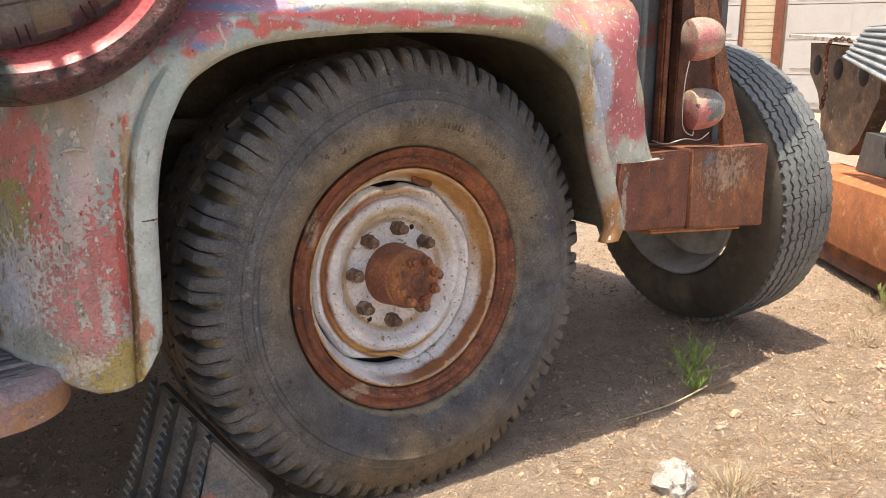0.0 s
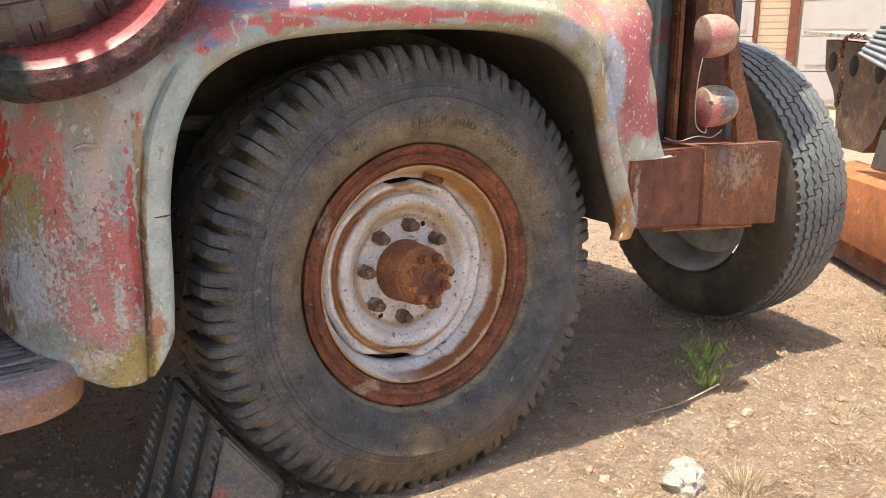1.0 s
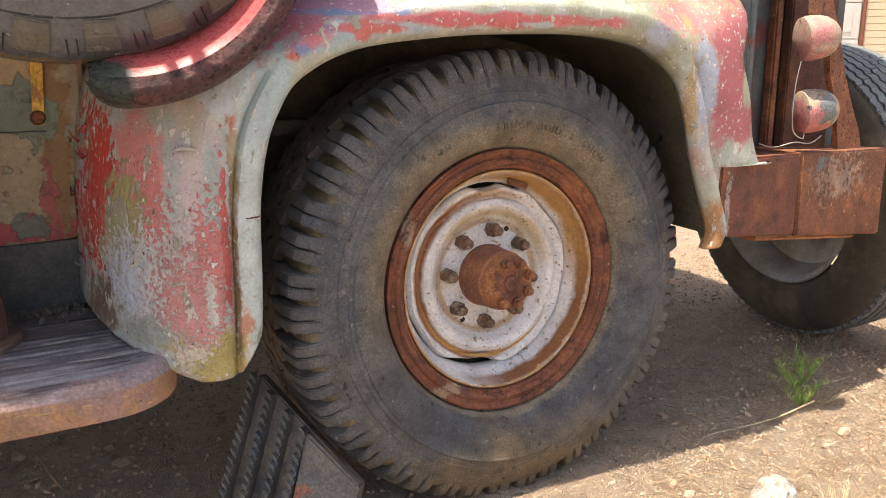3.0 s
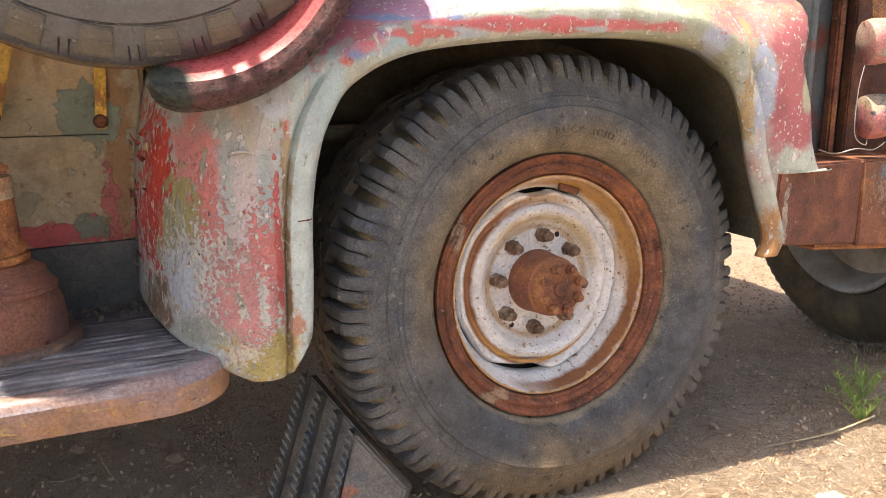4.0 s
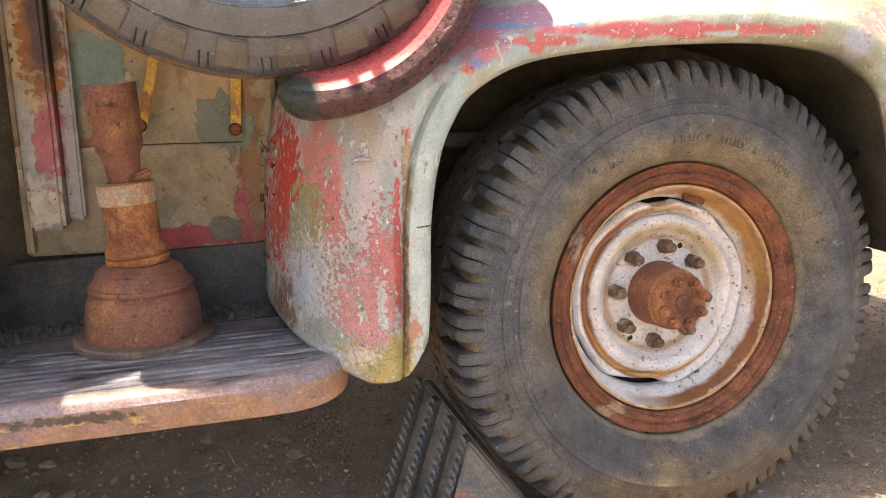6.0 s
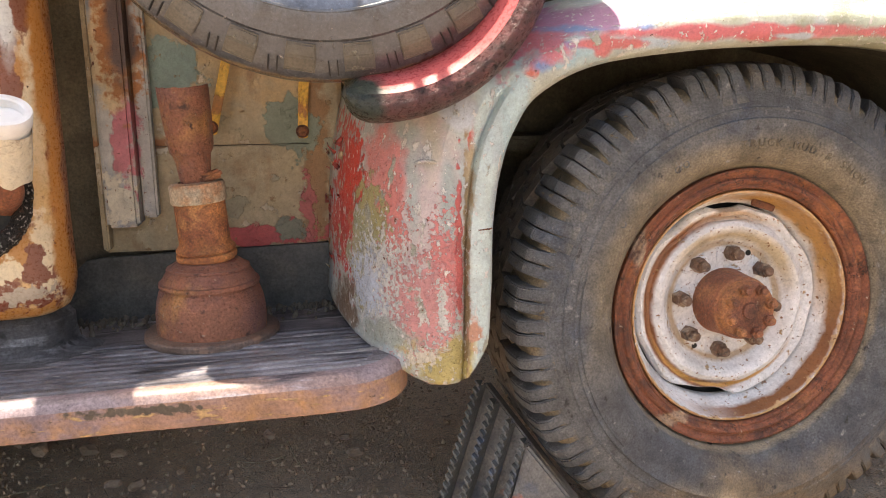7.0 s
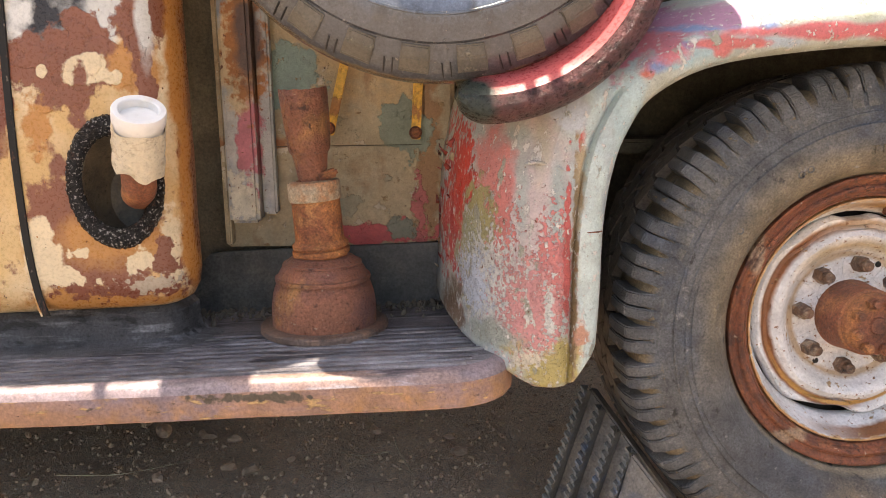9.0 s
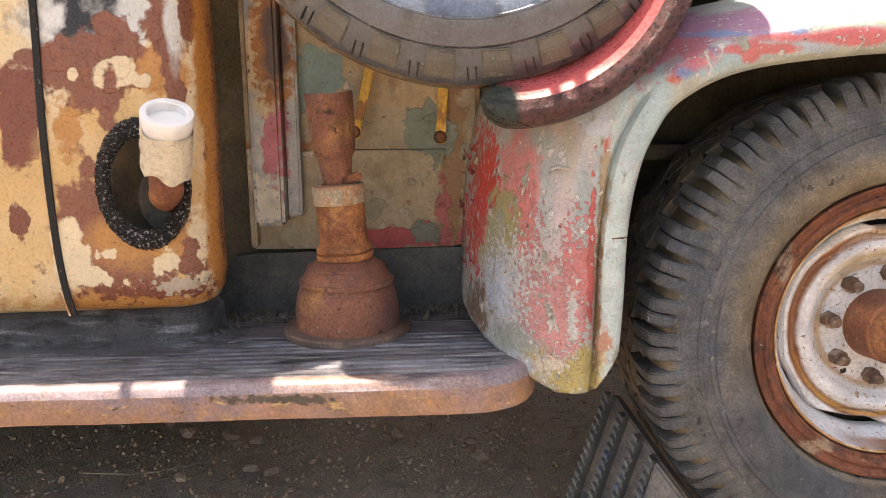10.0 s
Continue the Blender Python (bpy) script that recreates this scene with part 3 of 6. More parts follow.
M["tape"] = surface("tape", (0.88, 0.79, 0.61), [((0.68, 0.56, 0.38), 30, 0.56, 0.66, (1, 1, 2), 0), ((0.72, 0.61, 0.44), "line", (22, 0.5), 0.015, (1, 1, 2), 2)], 0.32, grain=(70, 0.08), bump=0.7, relief=0.006, wear=0.08, coat=0.4)
# pale specks: glints on the glossy lumps, painted into the colour
M["tar"] = surface("tar", (0.030, 0.028, 0.027), [((0.42, 0.40, 0.37), 230, 0.56, 0.62, ONE, 0), ((0.10, 0.05, 0.035), 40, 0.60, 0.66, ONE, 4)], 0.16, grain=(260, 0.4), bump=1.0, relief=0.006)
M["lamp_red"] = surface("lamp_red", (0.43, 0.31, 0.235), [((0.50, 0.21, 0.20), "spot", (1.297, 1.12, 0.766), (0.022, 0.2, 0.045), (0.7, 40, 0.3), 3), ((0.34, 0.31, 0.27), 24, 0.52, 0.62, ONE, 0), ((0.52, 0.40, 0.30), 16, 0.56, 0.66, ONE, 5), (RUST, 50, 0.64, 0.68, ONE, 2)], 0.55, grain=(170, 0.3), bump=0.4)
M["ground"] = surface("ground", (0.76, 0.575, 0.405), [((0.84, 0.675, 0.505), 3, 0.45, 0.7, ONE, 0), ((0.60, 0.425, 0.285), 14, 0.52, 0.72, ONE, 3), ((0.68, 0.51, 0.36), 45, 0.54, 0.64, ONE, 13), ((0.86, 0.74, 0.59), 110, 0.58, 0.64, ONE, 5), ((0.26, 0.165, 0.105), 90, 0.63, 0.69, ONE, 11), ((0.30, 0.195, 0.125), 240, 0.62, 0.67, ONE, 17)], 0.95, grain=(260, 0.40), bump=1.0, relief=0.013, wear=0.2)
M["stone"] = surface("stone", (0.36, 0.25, 0.175), [((0.48, 0.37, 0.28), 30, 0.5, 0.7, ONE, 0)], 0.9, grain=(200, 0.2), spread=0.3)
M["white_rock"] = surface("white_rock", (0.66, 0.62, 0.55), [((0.42, 0.33, 0.24), 24, 0.54, 0.66, ONE, 0), ((0.25, 0.18, 0.13), 50, 0.62, 0.68, ONE, 3)], 0.9, grain=(120, 0.3), bump=0.8, relief=0.01, wear=0.6)
M["grass_green"] = surface("grass_green", (0.27, 0.38, 0.09), [((0.42, 0.44, 0.15), 30, 0.5, 0.7, ONE, 0)], 0.6)
M["grass_dry"] = surface("grass_dry", (0.52, 0.43, 0.27), [((0.30, 0.22, 0.13), 30, 0.48, 0.6, ONE, 0)], 0.8)
M["garage"] = surface("garage", (0.52, 0.52, 0.51), [((0.46, 0.45, 0.43), 2, 0.5, 0.8, ONE, 0)], 0.5, wear=0.08)
M["siding"] = surface("siding", (0.56, 0.48, 0.35), [((0.48, 0.40, 0.29), 2, 0.5, 0.8, ONE, 0)], 0.6, wear=0.1)
M["trim_brown"] = surface("trim_brown", (0.20, 0.07, 0.04), [((0.13, 0.05, 0.03), 5, 0.5, 0.7, ONE, 0)], 0.6)
M["orange"] = surface("orange", (0.48, 0.17, 0.06), [((0.36, 0.12, 0.05), 6, 0.45, 0.65, ONE, 0), ((0.6, 0.3, 0.15), 18, 0.58, 0.66, ONE, 4)], 0.6, grain=(80, 0.2))
M["wire"] = surface("wire", (0.55, 0.52, 0.48), [], 0.4, metal=0.8)


M["rust_ring"] = surface("rust_ring", (0.225, 0.075, 0.038), [((0.34, 0.125, 0.050), 20, 0.52, 0.66, ONE, 0), ((0.40, 0.28, 0.19), "spot", (0.475, 1.15, 0.485), (0.012, 0.1, 0.035), (0.4, 60, 0.2), 1), ((0.38, 0.25, 0.16), "spot", (0.54, 1.15, 0.20), (0.035, 0.1, 0.010), (0.5, 60, 0.2), 2), ((0.10, 0.04, 0.027), 30, 0.54, 0.66, ONE, 5), ((0.46, 0.36, 0.28), 90, 0.67, 0.70, ONE, 8), ((0.07, 0.03, 0.02), "line", (40, 0.5), 0.02, ONE, 3)], 0.42, grain=(160, 0.4), bump=0.6, wear=0.8)
M["rust_red"] = surface("rust_red", (0.18, 0.060, 0.038), [((0.30, 0.11, 0.05), 16, 0.52, 0.7, ONE, 0), ((0.40, 0.33, 0.27), "spot", (1.085, 1.08, 0.47), (0.007, 0.1, 0.07), (1.2, 70, 0.15), 3), ((0.09, 0.038, 0.027), 24, 0.55, 0.7, ONE, 5), ((0.42, 0.30, 0.23), 110, 0.67, 0.70, (1, 1, 0.6), 8)], 0.42, grain=(160, 0.4), bump=0.6, wear=0.7)
M["rust_plate"] = surface("rust_plate", (0.25, 0.095, 0.050), [((0.44, 0.18, 0.065), 12, 0.50, 0.68, ONE, 0), ((0.15, 0.06, 0.035), 14, 0.55, 0.66, ONE, 5), ((0.40, 0.28, 0.20), "spot", (1.452, 1.156, 0.505), (0.075, 0.2, 0.035), (1.6, 80, 0.2), 3), ((0.20, 0.21, 0.23), "spot", (1.383, 1.144, 0.535), (0.022, 0.2, 0.014), (1.3, 80, 0.2), 4), ((0.55, 0.40, 0.28), 110, 0.66, 0.69, ONE, 8)], 0.42, grain=(160, 0.4), bump=0.7, wear=0.7)
M["rust_pitted"] = surface("rust_pitted", (0.36, 0.135, 0.060), [((0.46, 0.21, 0.09), 14, 0.5, 0.66, ONE, 0), ((0.13, 0.05, 0.03), 70, 0.56, 0.62, ONE, 5), ((0.58, 0.42, 0.30), 150, 0.63, 0.67, ONE, 8)], 0.5, grain=(200, 0.5), bump=0.9, wear=0.8)
M["gap"] = surface("gap", (0.008, 0.007, 0.006), [((0.10, 0.04, 0.025), 60, 0.60, 0.66, (1, 1, 0.4), 0), ((0.16, 0.13, 0.11), 90, 0.67, 0.70, (1, 1, 0.4), 3)], 0.7, grain=(160, 0.4))
M["wreck_brown"] = surface("wreck_brown", (0.105, 0.066, 0.042), [((0.19, 0.11, 0.06), 9, 0.5, 0.66, ONE, 0), ((0.05, 0.035, 0.025), 14, 0.55, 0.66, ONE, 4), ((0.26, 0.21, 0.15), 40, 0.62, 0.68, ONE, 7)], 0.65, grain=(120, 0.4), wear=0.6)
M["housing"] = surface("housing", (0.125, 0.112, 0.080), [((0.22, 0.19, 0.13), 6, 0.5, 0.75, ONE, 0)], 0.9, grain=(120, 0.3))
M["flake_red"] = surface("flake_red", (0.40, 0.055, 0.04), [((0.20, 0.05, 0.04), 60, 0.45, 0.6, ONE, 0), ((0.34, 0.36, 0.36), 90, 0.58, 0.62, ONE, 4)], 0.55, grain=(200, 0.3), wear=0.6)
M["tar_smooth"] = surface("tar_smooth", (0.075, 0.066, 0.048), [((0.15, 0.12, 0.08), 20, 0.5, 0.7, ONE, 0)], 0.35, grain=(100, 0.3), bump=0.4)
M["collar"] = surface("collar", (0.46, 0.38, 0.27), [((0.45, 0.20, 0.08), 14, 0.52, 0.66, ONE, 0)], 0.7, grain=(160, 0.4), bump=0.4)
M["chock_rib"] = surface("chock_rib", (0.120, 0.118, 0.108), [((0.17, 0.15, 0.12), 14, 0.5, 0.66, ONE, 0), ((0.09, 0.11, 0.15), 20, 0.56, 0.66, ONE, 3)], 0.45, grain=(150, 0.4), wear=0.8)
M["chock"] = surface("chock", (0.135, 0.118, 0.10), [((0.26, 0.10, 0.06), "spot", (0.275, 1.13, 0.085), (0.015, 0.1, 0.010), (0.8, 50, 0.2), 5), ((0.20, 0.15, 0.10), 8, 0.48, 0.7, ONE, 0), ((0.06, 0.065, 0.075), 20, 0.54, 0.7, ONE, 2)], 0.4, grain=(150, 0.4), wear=0.8)
M["rubber_brown"] = surface("rubber_brown", (0.075, 0.065, 0.05), [((0.20, 0.16, 0.10), 7, 0.5, 0.75, ONE, 1)], 0.75, grain=(150, 0.25))
M["silver"] = surface("silver", (0.42, 0.42, 0.42), [((0.30, 0.27, 0.22), 10, 0.5, 0.7, ONE, 0)], 0.4, metal=0.3, grain=(100, 0.1))
M["grille"] = surface("grille", (0.09, 0.11, 0.12), [((0.16, 0.06, 0.05), 12, 0.55, 0.65, ONE, 0), ((0.03, 0.03, 0.03), 60, 0.66, 0.70, ONE, 2)], 0.55, grain=(100, 0.2))
M["lamp_worn"] = surface("lamp_worn", (0.46, 0.35, 0.25), [((0.52, 0.20, 0.20), "spot", (1.312, 1.11, 0.625), (0.020, 0.2, 0.040), (0.5, 40, 0.15), 0), ((0.48, 0.17, 0.14), "spot", (1.349, 1.11, 0.606), (0.04, 0.2, 0.014), (0.6, 40, 0.2), 7), ((0.17, 0.19, 0.20), "spot", (1.331, 1.11, 0.656), (0.016, 0.2, 0.035), (0.9, 60, 0.15), 8), ((0.10, 0.10, 0.11), 60, 0.63, 0.66, ONE, 1), ((0.36, 0.22, 0.11), 26, 0.60, 0.68, ONE, 4)], 0.5, grain=(170, 0.3), bump=0.4)
M["pale_metal"] = surface("pale_metal", (0.50, 0.45, 0.38), [(RUST, 18, 0.52, 0.62, ONE, 0)], 0.6, grain=(80, 0.2))
M["mat"] = surface("mat", (0.07, 0.07, 0.074), [((0.20, 0.20, 0.21), 26, 0.52, 0.64, (0.25, 1, 2.5), 0), ((0.03, 0.03, 0.03), 50, 0.56, 0.64, (0.4, 1, 1), 3)], 0.5, grain=(150, 0.4), bump=0.6, wear=0.7)
M["rubber_pad"] = surface("rubber_pad", (0.098, 0.085, 0.064), [((0.085, 0.078, 0.068), 16, 0.48, 0.64, ONE, 2), ((0.20, 0.175, 0.13), 50, 0.62, 0.68, ONE, 5)], 0.36, grain=(180, 0.25), bump=0.3, wear=0.5, coat=0.4)
M["sheet"] = surface("sheet", (0.30, 0.33, 0.34), [((0.40, 0.42, 0.42), 12, 0.5, 0.7, ONE, 0)], 0.55, grain=(90, 0.2))
M["board_nose"] = surface("board_nose", (0.26, 0.205, 0.215), [((0.30, 0.19, 0.15), 10, 0.5, 0.66, (0.4, 1, 1), 0), ((0.36, 0.33, 0.35), 30, 0.58, 0.66, (0.2, 1, 1), 4), ((0.07, 0.06, 0.07), 24, 0.56, 0.66, (0.2, 1, 1), 7)], 0.4, grain=(150, 0.3), wear=0.6)
M["dirt"] = surface("dirt", (0.13, 0.11, 0.085), [((0.22, 0.19, 0.14), 60, 0.5, 0.7, ONE, 0)], 0.95)
M["gravel"] = surface("gravel", (0.50, 0.355, 0.235), [((0.66, 0.51, 0.37), 25, 0.58, 0.66, ONE, 0), ((0.34, 0.23, 0.15), 18, 0.48, 0.60, ONE, 4)], 0.95, grain=(200, 0.25), wear=0.3)
M["straw"] = surface("straw", (0.36, 0.24, 0.14), [((0.18, 0.11, 0.065), 20, 0.45, 0.6, ONE, 0), ((0.66, 0.56, 0.40), 26, 0.58, 0.63, ONE, 3)], 0.85)
# ---- mesh helpers ----
def part(name, bm, material, parent=None, label="", smooth=True):
    me = bpy.data.meshes.new(name)
    bmesh.ops.recalc_face_normals(bm, faces=bm.faces)
    bm.to_mesh(me)
    bm.free()
    for p in me.polygons:
        p.use_smooth = smooth
    if smooth:
        me.set_sharp_from_angle(angle=radians(38))
    me.materials.append(M[material])
    ob = new(name, me)
    if parent is not None:
        ob.parent = parent
    if label:
        ob["label"] = label
    return ob


def share(name, me, parent, m):
    ob = new(name, me)
    ob.parent = parent
    ob.matrix_local = m
    return ob


def revolve(profile, steps=96, wobble=None, closed=False):
    """Profile of (radius, height) turned about z."""
    bm = bmesh.new()
    rings = []
    for i in range(steps):
        a = 2 * math.pi * i / steps
        ring = []
        for k, (r, h) in enumerate(profile):
            dr, dh = wobble(a, k) if wobble else (0, 0)
            ring.append(bm.verts.new(((r + dr) * math.cos(a), (r + dr) * math.sin(a), h + dh)))
        rings.append(ring)
    n = len(profile)
    for i in range(steps):
        a, b = rings[i], rings[(i + 1) % steps]
        for k in range(n if closed else n - 1):
            bm.faces.new((a[k], b[k], b[(k + 1) % n], a[(k + 1) % n]))
    bmesh.ops.remove_doubles(bm, verts=bm.verts, dist=1e-5)
    return bm


def grid(rows, bm=None):
    bm = bm or bmesh.new()
    vs = [[bm.verts.new(p) for p in row] for row in rows]
    for a, b in zip(vs, vs[1:]):
        for k in range(len(a) - 1):
            bm.faces.new((a[k], a[k + 1], b[k + 1], b[k]))
    return bm


def box(x0, y0, z0, x1, y1, z1, bevel=0.003, bm=None, m=None):
    bm = bm or bmesh.new()
    vs = bmesh.ops.create_cube(bm, size=1)["verts"]
    t = Matrix.Translation(((x0 + x1) / 2, (y0 + y1) / 2, (z0 + z1) / 2)) @ Matrix.Diagonal((x1 - x0, y1 - y0, z1 - z0, 1))
    bmesh.ops.transform(bm, matrix=(m or Matrix.Identity(4)) @ t, verts=vs)
    if bevel:
        es = list({e for v in vs for e in v.link_edges})
        bmesh.ops.bevel(bm, geom=es, offset=bevel, segments=2, affect="EDGES")
    return bm


def tube(points, radius, sides=10, bm=None):
    bm = bm or bmesh.new()
    pts = [Vector(p) for p in points]
    rings = []
    for i, p in enumerate(pts):
        d = (pts[min(i + 1, len(pts) - 1)] - pts[max(i - 1, 0)]).normalized()
        u = d.orthogonal().normalized() if i == 0 else (u - d * u.dot(d)).normalized()
        w = d.cross(u)
        r = radius[i] if isinstance(radius, (list, tuple)) else radius
        rings.append([bm.verts.new(p + (u * math.cos(2 * math.pi * k / sides) + w * math.sin(2 * math.pi * k / sides)) * r) for k in range(sides)])
    for a, b in zip(rings, rings[1:]):
        for k in range(sides):
            bm.faces.new((a[k], a[(k + 1) % sides], b[(k + 1) % sides], b[k]))
    bm.faces.new(rings[0])
    bm.faces.new(rings[-1])
    return bm


def smooth_path(pts, n):
    """Catmull-Rom through the points."""
    pts = [Vector(p) for p in pts]
    out = []
    segs = len(pts) - 1
    for i in range(n):
        s = i / (n - 1) * segs
        k = min(int(s), segs - 1)
        u = s - k
        p0, p1, p2, p3 = pts[max(k - 1, 0)], pts[k], pts[k + 1], pts[min(k + 2, segs)]
        out.append(0.5 * (2 * p1 + (p2 - p0) * u + (2 * p0 - 5 * p1 + 4 * p2 - p3) * u * u + (3 * p1 - p0 - 3 * p2 + p3) * u ** 3))
    return out


def empty(name, label, category, loc=(0, 0, 0), group="", kind=""):
    ob = new(name)
    ob.location = loc
    return tagged(ob, label, category, group, kind)


# ---- ground ----
def ground_height(x, y):
    return 0.010 * noise.noise((x * 1.3, y * 1.3, 0)) + 0.006 * noise.noise((x * 6, y * 6, 2)) + 0.005 * noise.noise((x * 19, y * 19, 5)) + 0.0035 * noise.noise((x * 48, y * 48, 9))


def build_ground():
    xs = [-400, -100, -30, -8, -4, -2.2] + [-1.6 + 0.008 * i for i in range(614)] + [3.5, 4, 5, 8, 15, 40, 120, 400]
    ys = [-400, -100, -30, -8, -3, -1, 0, 0.4] + [0.6 + 0.008 * i for i in range(302)] + [3.3, 3.8, 4.6, 6, 10, 20, 60, 150, 400]
    nx, ny = len(xs), len(ys)
    co = [(x, y, ground_height(x, y)) for y in ys for x in xs]
    faces = [(j * nx + i, j * nx + i + 1, (j + 1) * nx + i + 1, (j + 1) * nx + i) for j in range(ny - 1) for i in range(nx - 1)]
    me = bpy.data.meshes.new("ground")
    me.from_pydata(co, [], faces)
    for p in me.polygons:
        p.use_smooth = True
    me.materials.append(M["ground"])
    return tagged(new("ground", me), "dry sandy gravel ground", "ground", kind="structure")


ground = build_ground()

# ---- truck ----
truck = empty("truck", "old truck with faded red and grey-green flaking paint", "truck")
LEAN_X = 0.03


def tz(x):
    return LEAN_X * x


def frame_of(origin, axis, spin=0.0):
    z = axis.normalized()
    y = (Vector((0, 0, 1)) - z * z.z).normalized()
    x = y.cross(z)
    m = Matrix((x, y, z)).transposed().to_4x4()
    m.translation = origin
    return m @ Matrix.Rotation(spin, 4, "Z")


# front wheel: local z points outward, origin on the flange plane
WHEEL_AXIS = Vector((0.056, -0.997, 0.045)).normalized()
WHEEL_C = Vector((0.659, 1.2145, 0.370)) + WHEEL_AXIS * 0.06
TYRE = [(0.214, -0.030), (0.2245, -0.018), (0.2300, -0.008), (0.2365, 0.006), (0.247, 0.017), (0.262, 0.0255), (0.285, 0.0300), (0.2995, 0.0300), (0.3015, 0.0312), (0.3040, 0.0312), (0.3060, 0.0285), (0.3165, 0.0262), (0.3180, 0.0272), (0.3205, 0.0268), (0.3220, 0.0245), (0.343, 0.0185), (0.3575, 0.0108), (0.3675, -0.004), (0.3715, -0.028), (0.3720, -0.06), (0.375, -0.10), (0.374, -0.15), (0.368, -0.20), (0.352, -0.225), (0.31, -0.245), (0.26, -0.235), (0.21, -0.20)]


def block_mesh(name, section, pieces, material, skew, taper=0.8):
    """A shoulder block of the tread: pieces are (start, end) along the tread, with fine slots between."""
    bm = bmesh.new()
    for j, (a, b) in enumerate(pieces):
        sides = []
        for x in (a, b):
            sides.append([bm.verts.new((x * (taper if r < 0.34 else 1) + skew * max(0, -h), r, h)) for r, h in section])
        k = len(section)
        for i in range(k):
            bm.faces.new((sides[0][i], sides[0][(i + 1) % k], sides[1][(i + 1) % k], sides[1][i]))
        bm.faces.new(sides[0])
        bm.faces.new(sides[1])
    bmesh.ops.recalc_face_normals(bm, faces=bm.faces)
    bmesh.ops.bevel(bm, geom=[e for e in bm.edges if e.calc_length() > 0.012], offset=0.0022, segments=2, affect="EDGES")
    me = bpy.data.meshes.new(name)
    bm.to_mesh(me)
    bm.free()
    me.materials.append(M[material])
    return me


LUG = [(0.327, 0.0222), (0.352, 0.0178), (0.374, 0.011), (0.387, -0.002), (0.392, -0.03), (0.393, -0.062), (0.370, -0.064), (0.362, -0.01), (0.340, 0.012)]


def tread_rows(count):
    bm = bmesh.new()
    for row, h in enumerate((-0.092, -0.126, -0.160, -0.196)):
        for i in range(count):
            a = 2 * math.pi * (i + 0.5 * (row % 2)) / count
            m = Matrix.Rotation(a, 4, "Z") @ Matrix.Translation((0, 0.380, h)) @ Matrix.Rotation(0.45 if row % 2 else -0.4, 4, "Y")
            box(-0.0235, -0.012, -0.0155, 0.0235, 0.0085, 0.0155, 0, bm, m)
    return bm


def letter(ch, size, parent, m, material, depth=0.0007):
    cu = bpy.data.curves.new("letter", "FONT")
    cu.body = ch
    cu.size = size
    cu.align_x = "CENTER"
    cu.extrude = depth
    cu.materials.append(M[material])
    ob = new("letter", cu)
    ob.parent = parent
    ob.matrix_local = m
    return ob


wheel = new("wheel")
wheel.parent = truck
wheel.matrix_local = frame_of(WHEEL_C, WHEEL_AXIS)
wheel["label"] = "front wheel with a lugged tyre and rusty white rim"


def hex_nut(r, h):
    bm = bmesh.new()
    vs = []
    for rr, z in ((r, 0), (r, h * 0.55), (r * 0.86, h * 0.62)):
        vs.append([bm.verts.new((rr * math.cos(k * math.pi / 3), rr * math.sin(k * math.pi / 3), z)) for k in range(6)])
    for a, b in zip(vs, vs[1:]):
        for k in range(6):
            bm.faces.new((a[k], a[(k + 1) % 6], b[(k + 1) % 6], b[k]))
    bm.faces.new(vs[-1])
    rings = [[bm.verts.new((rr * math.cos(k * math.pi / 5), rr * math.sin(k * math.pi / 5), z)) for k in range(10)] for rr, z in ((r * 0.68, h * 0.6), (r * 0.66, h * 0.94), (r * 0.5, h))]
    for a, b in zip(rings, rings[1:]):
        for k in range(10):
            bm.faces.new((a[k], a[(k + 1) % 10], b[(k + 1) % 10], b[k]))
    bm.faces.new(rings[-1])
    return bm


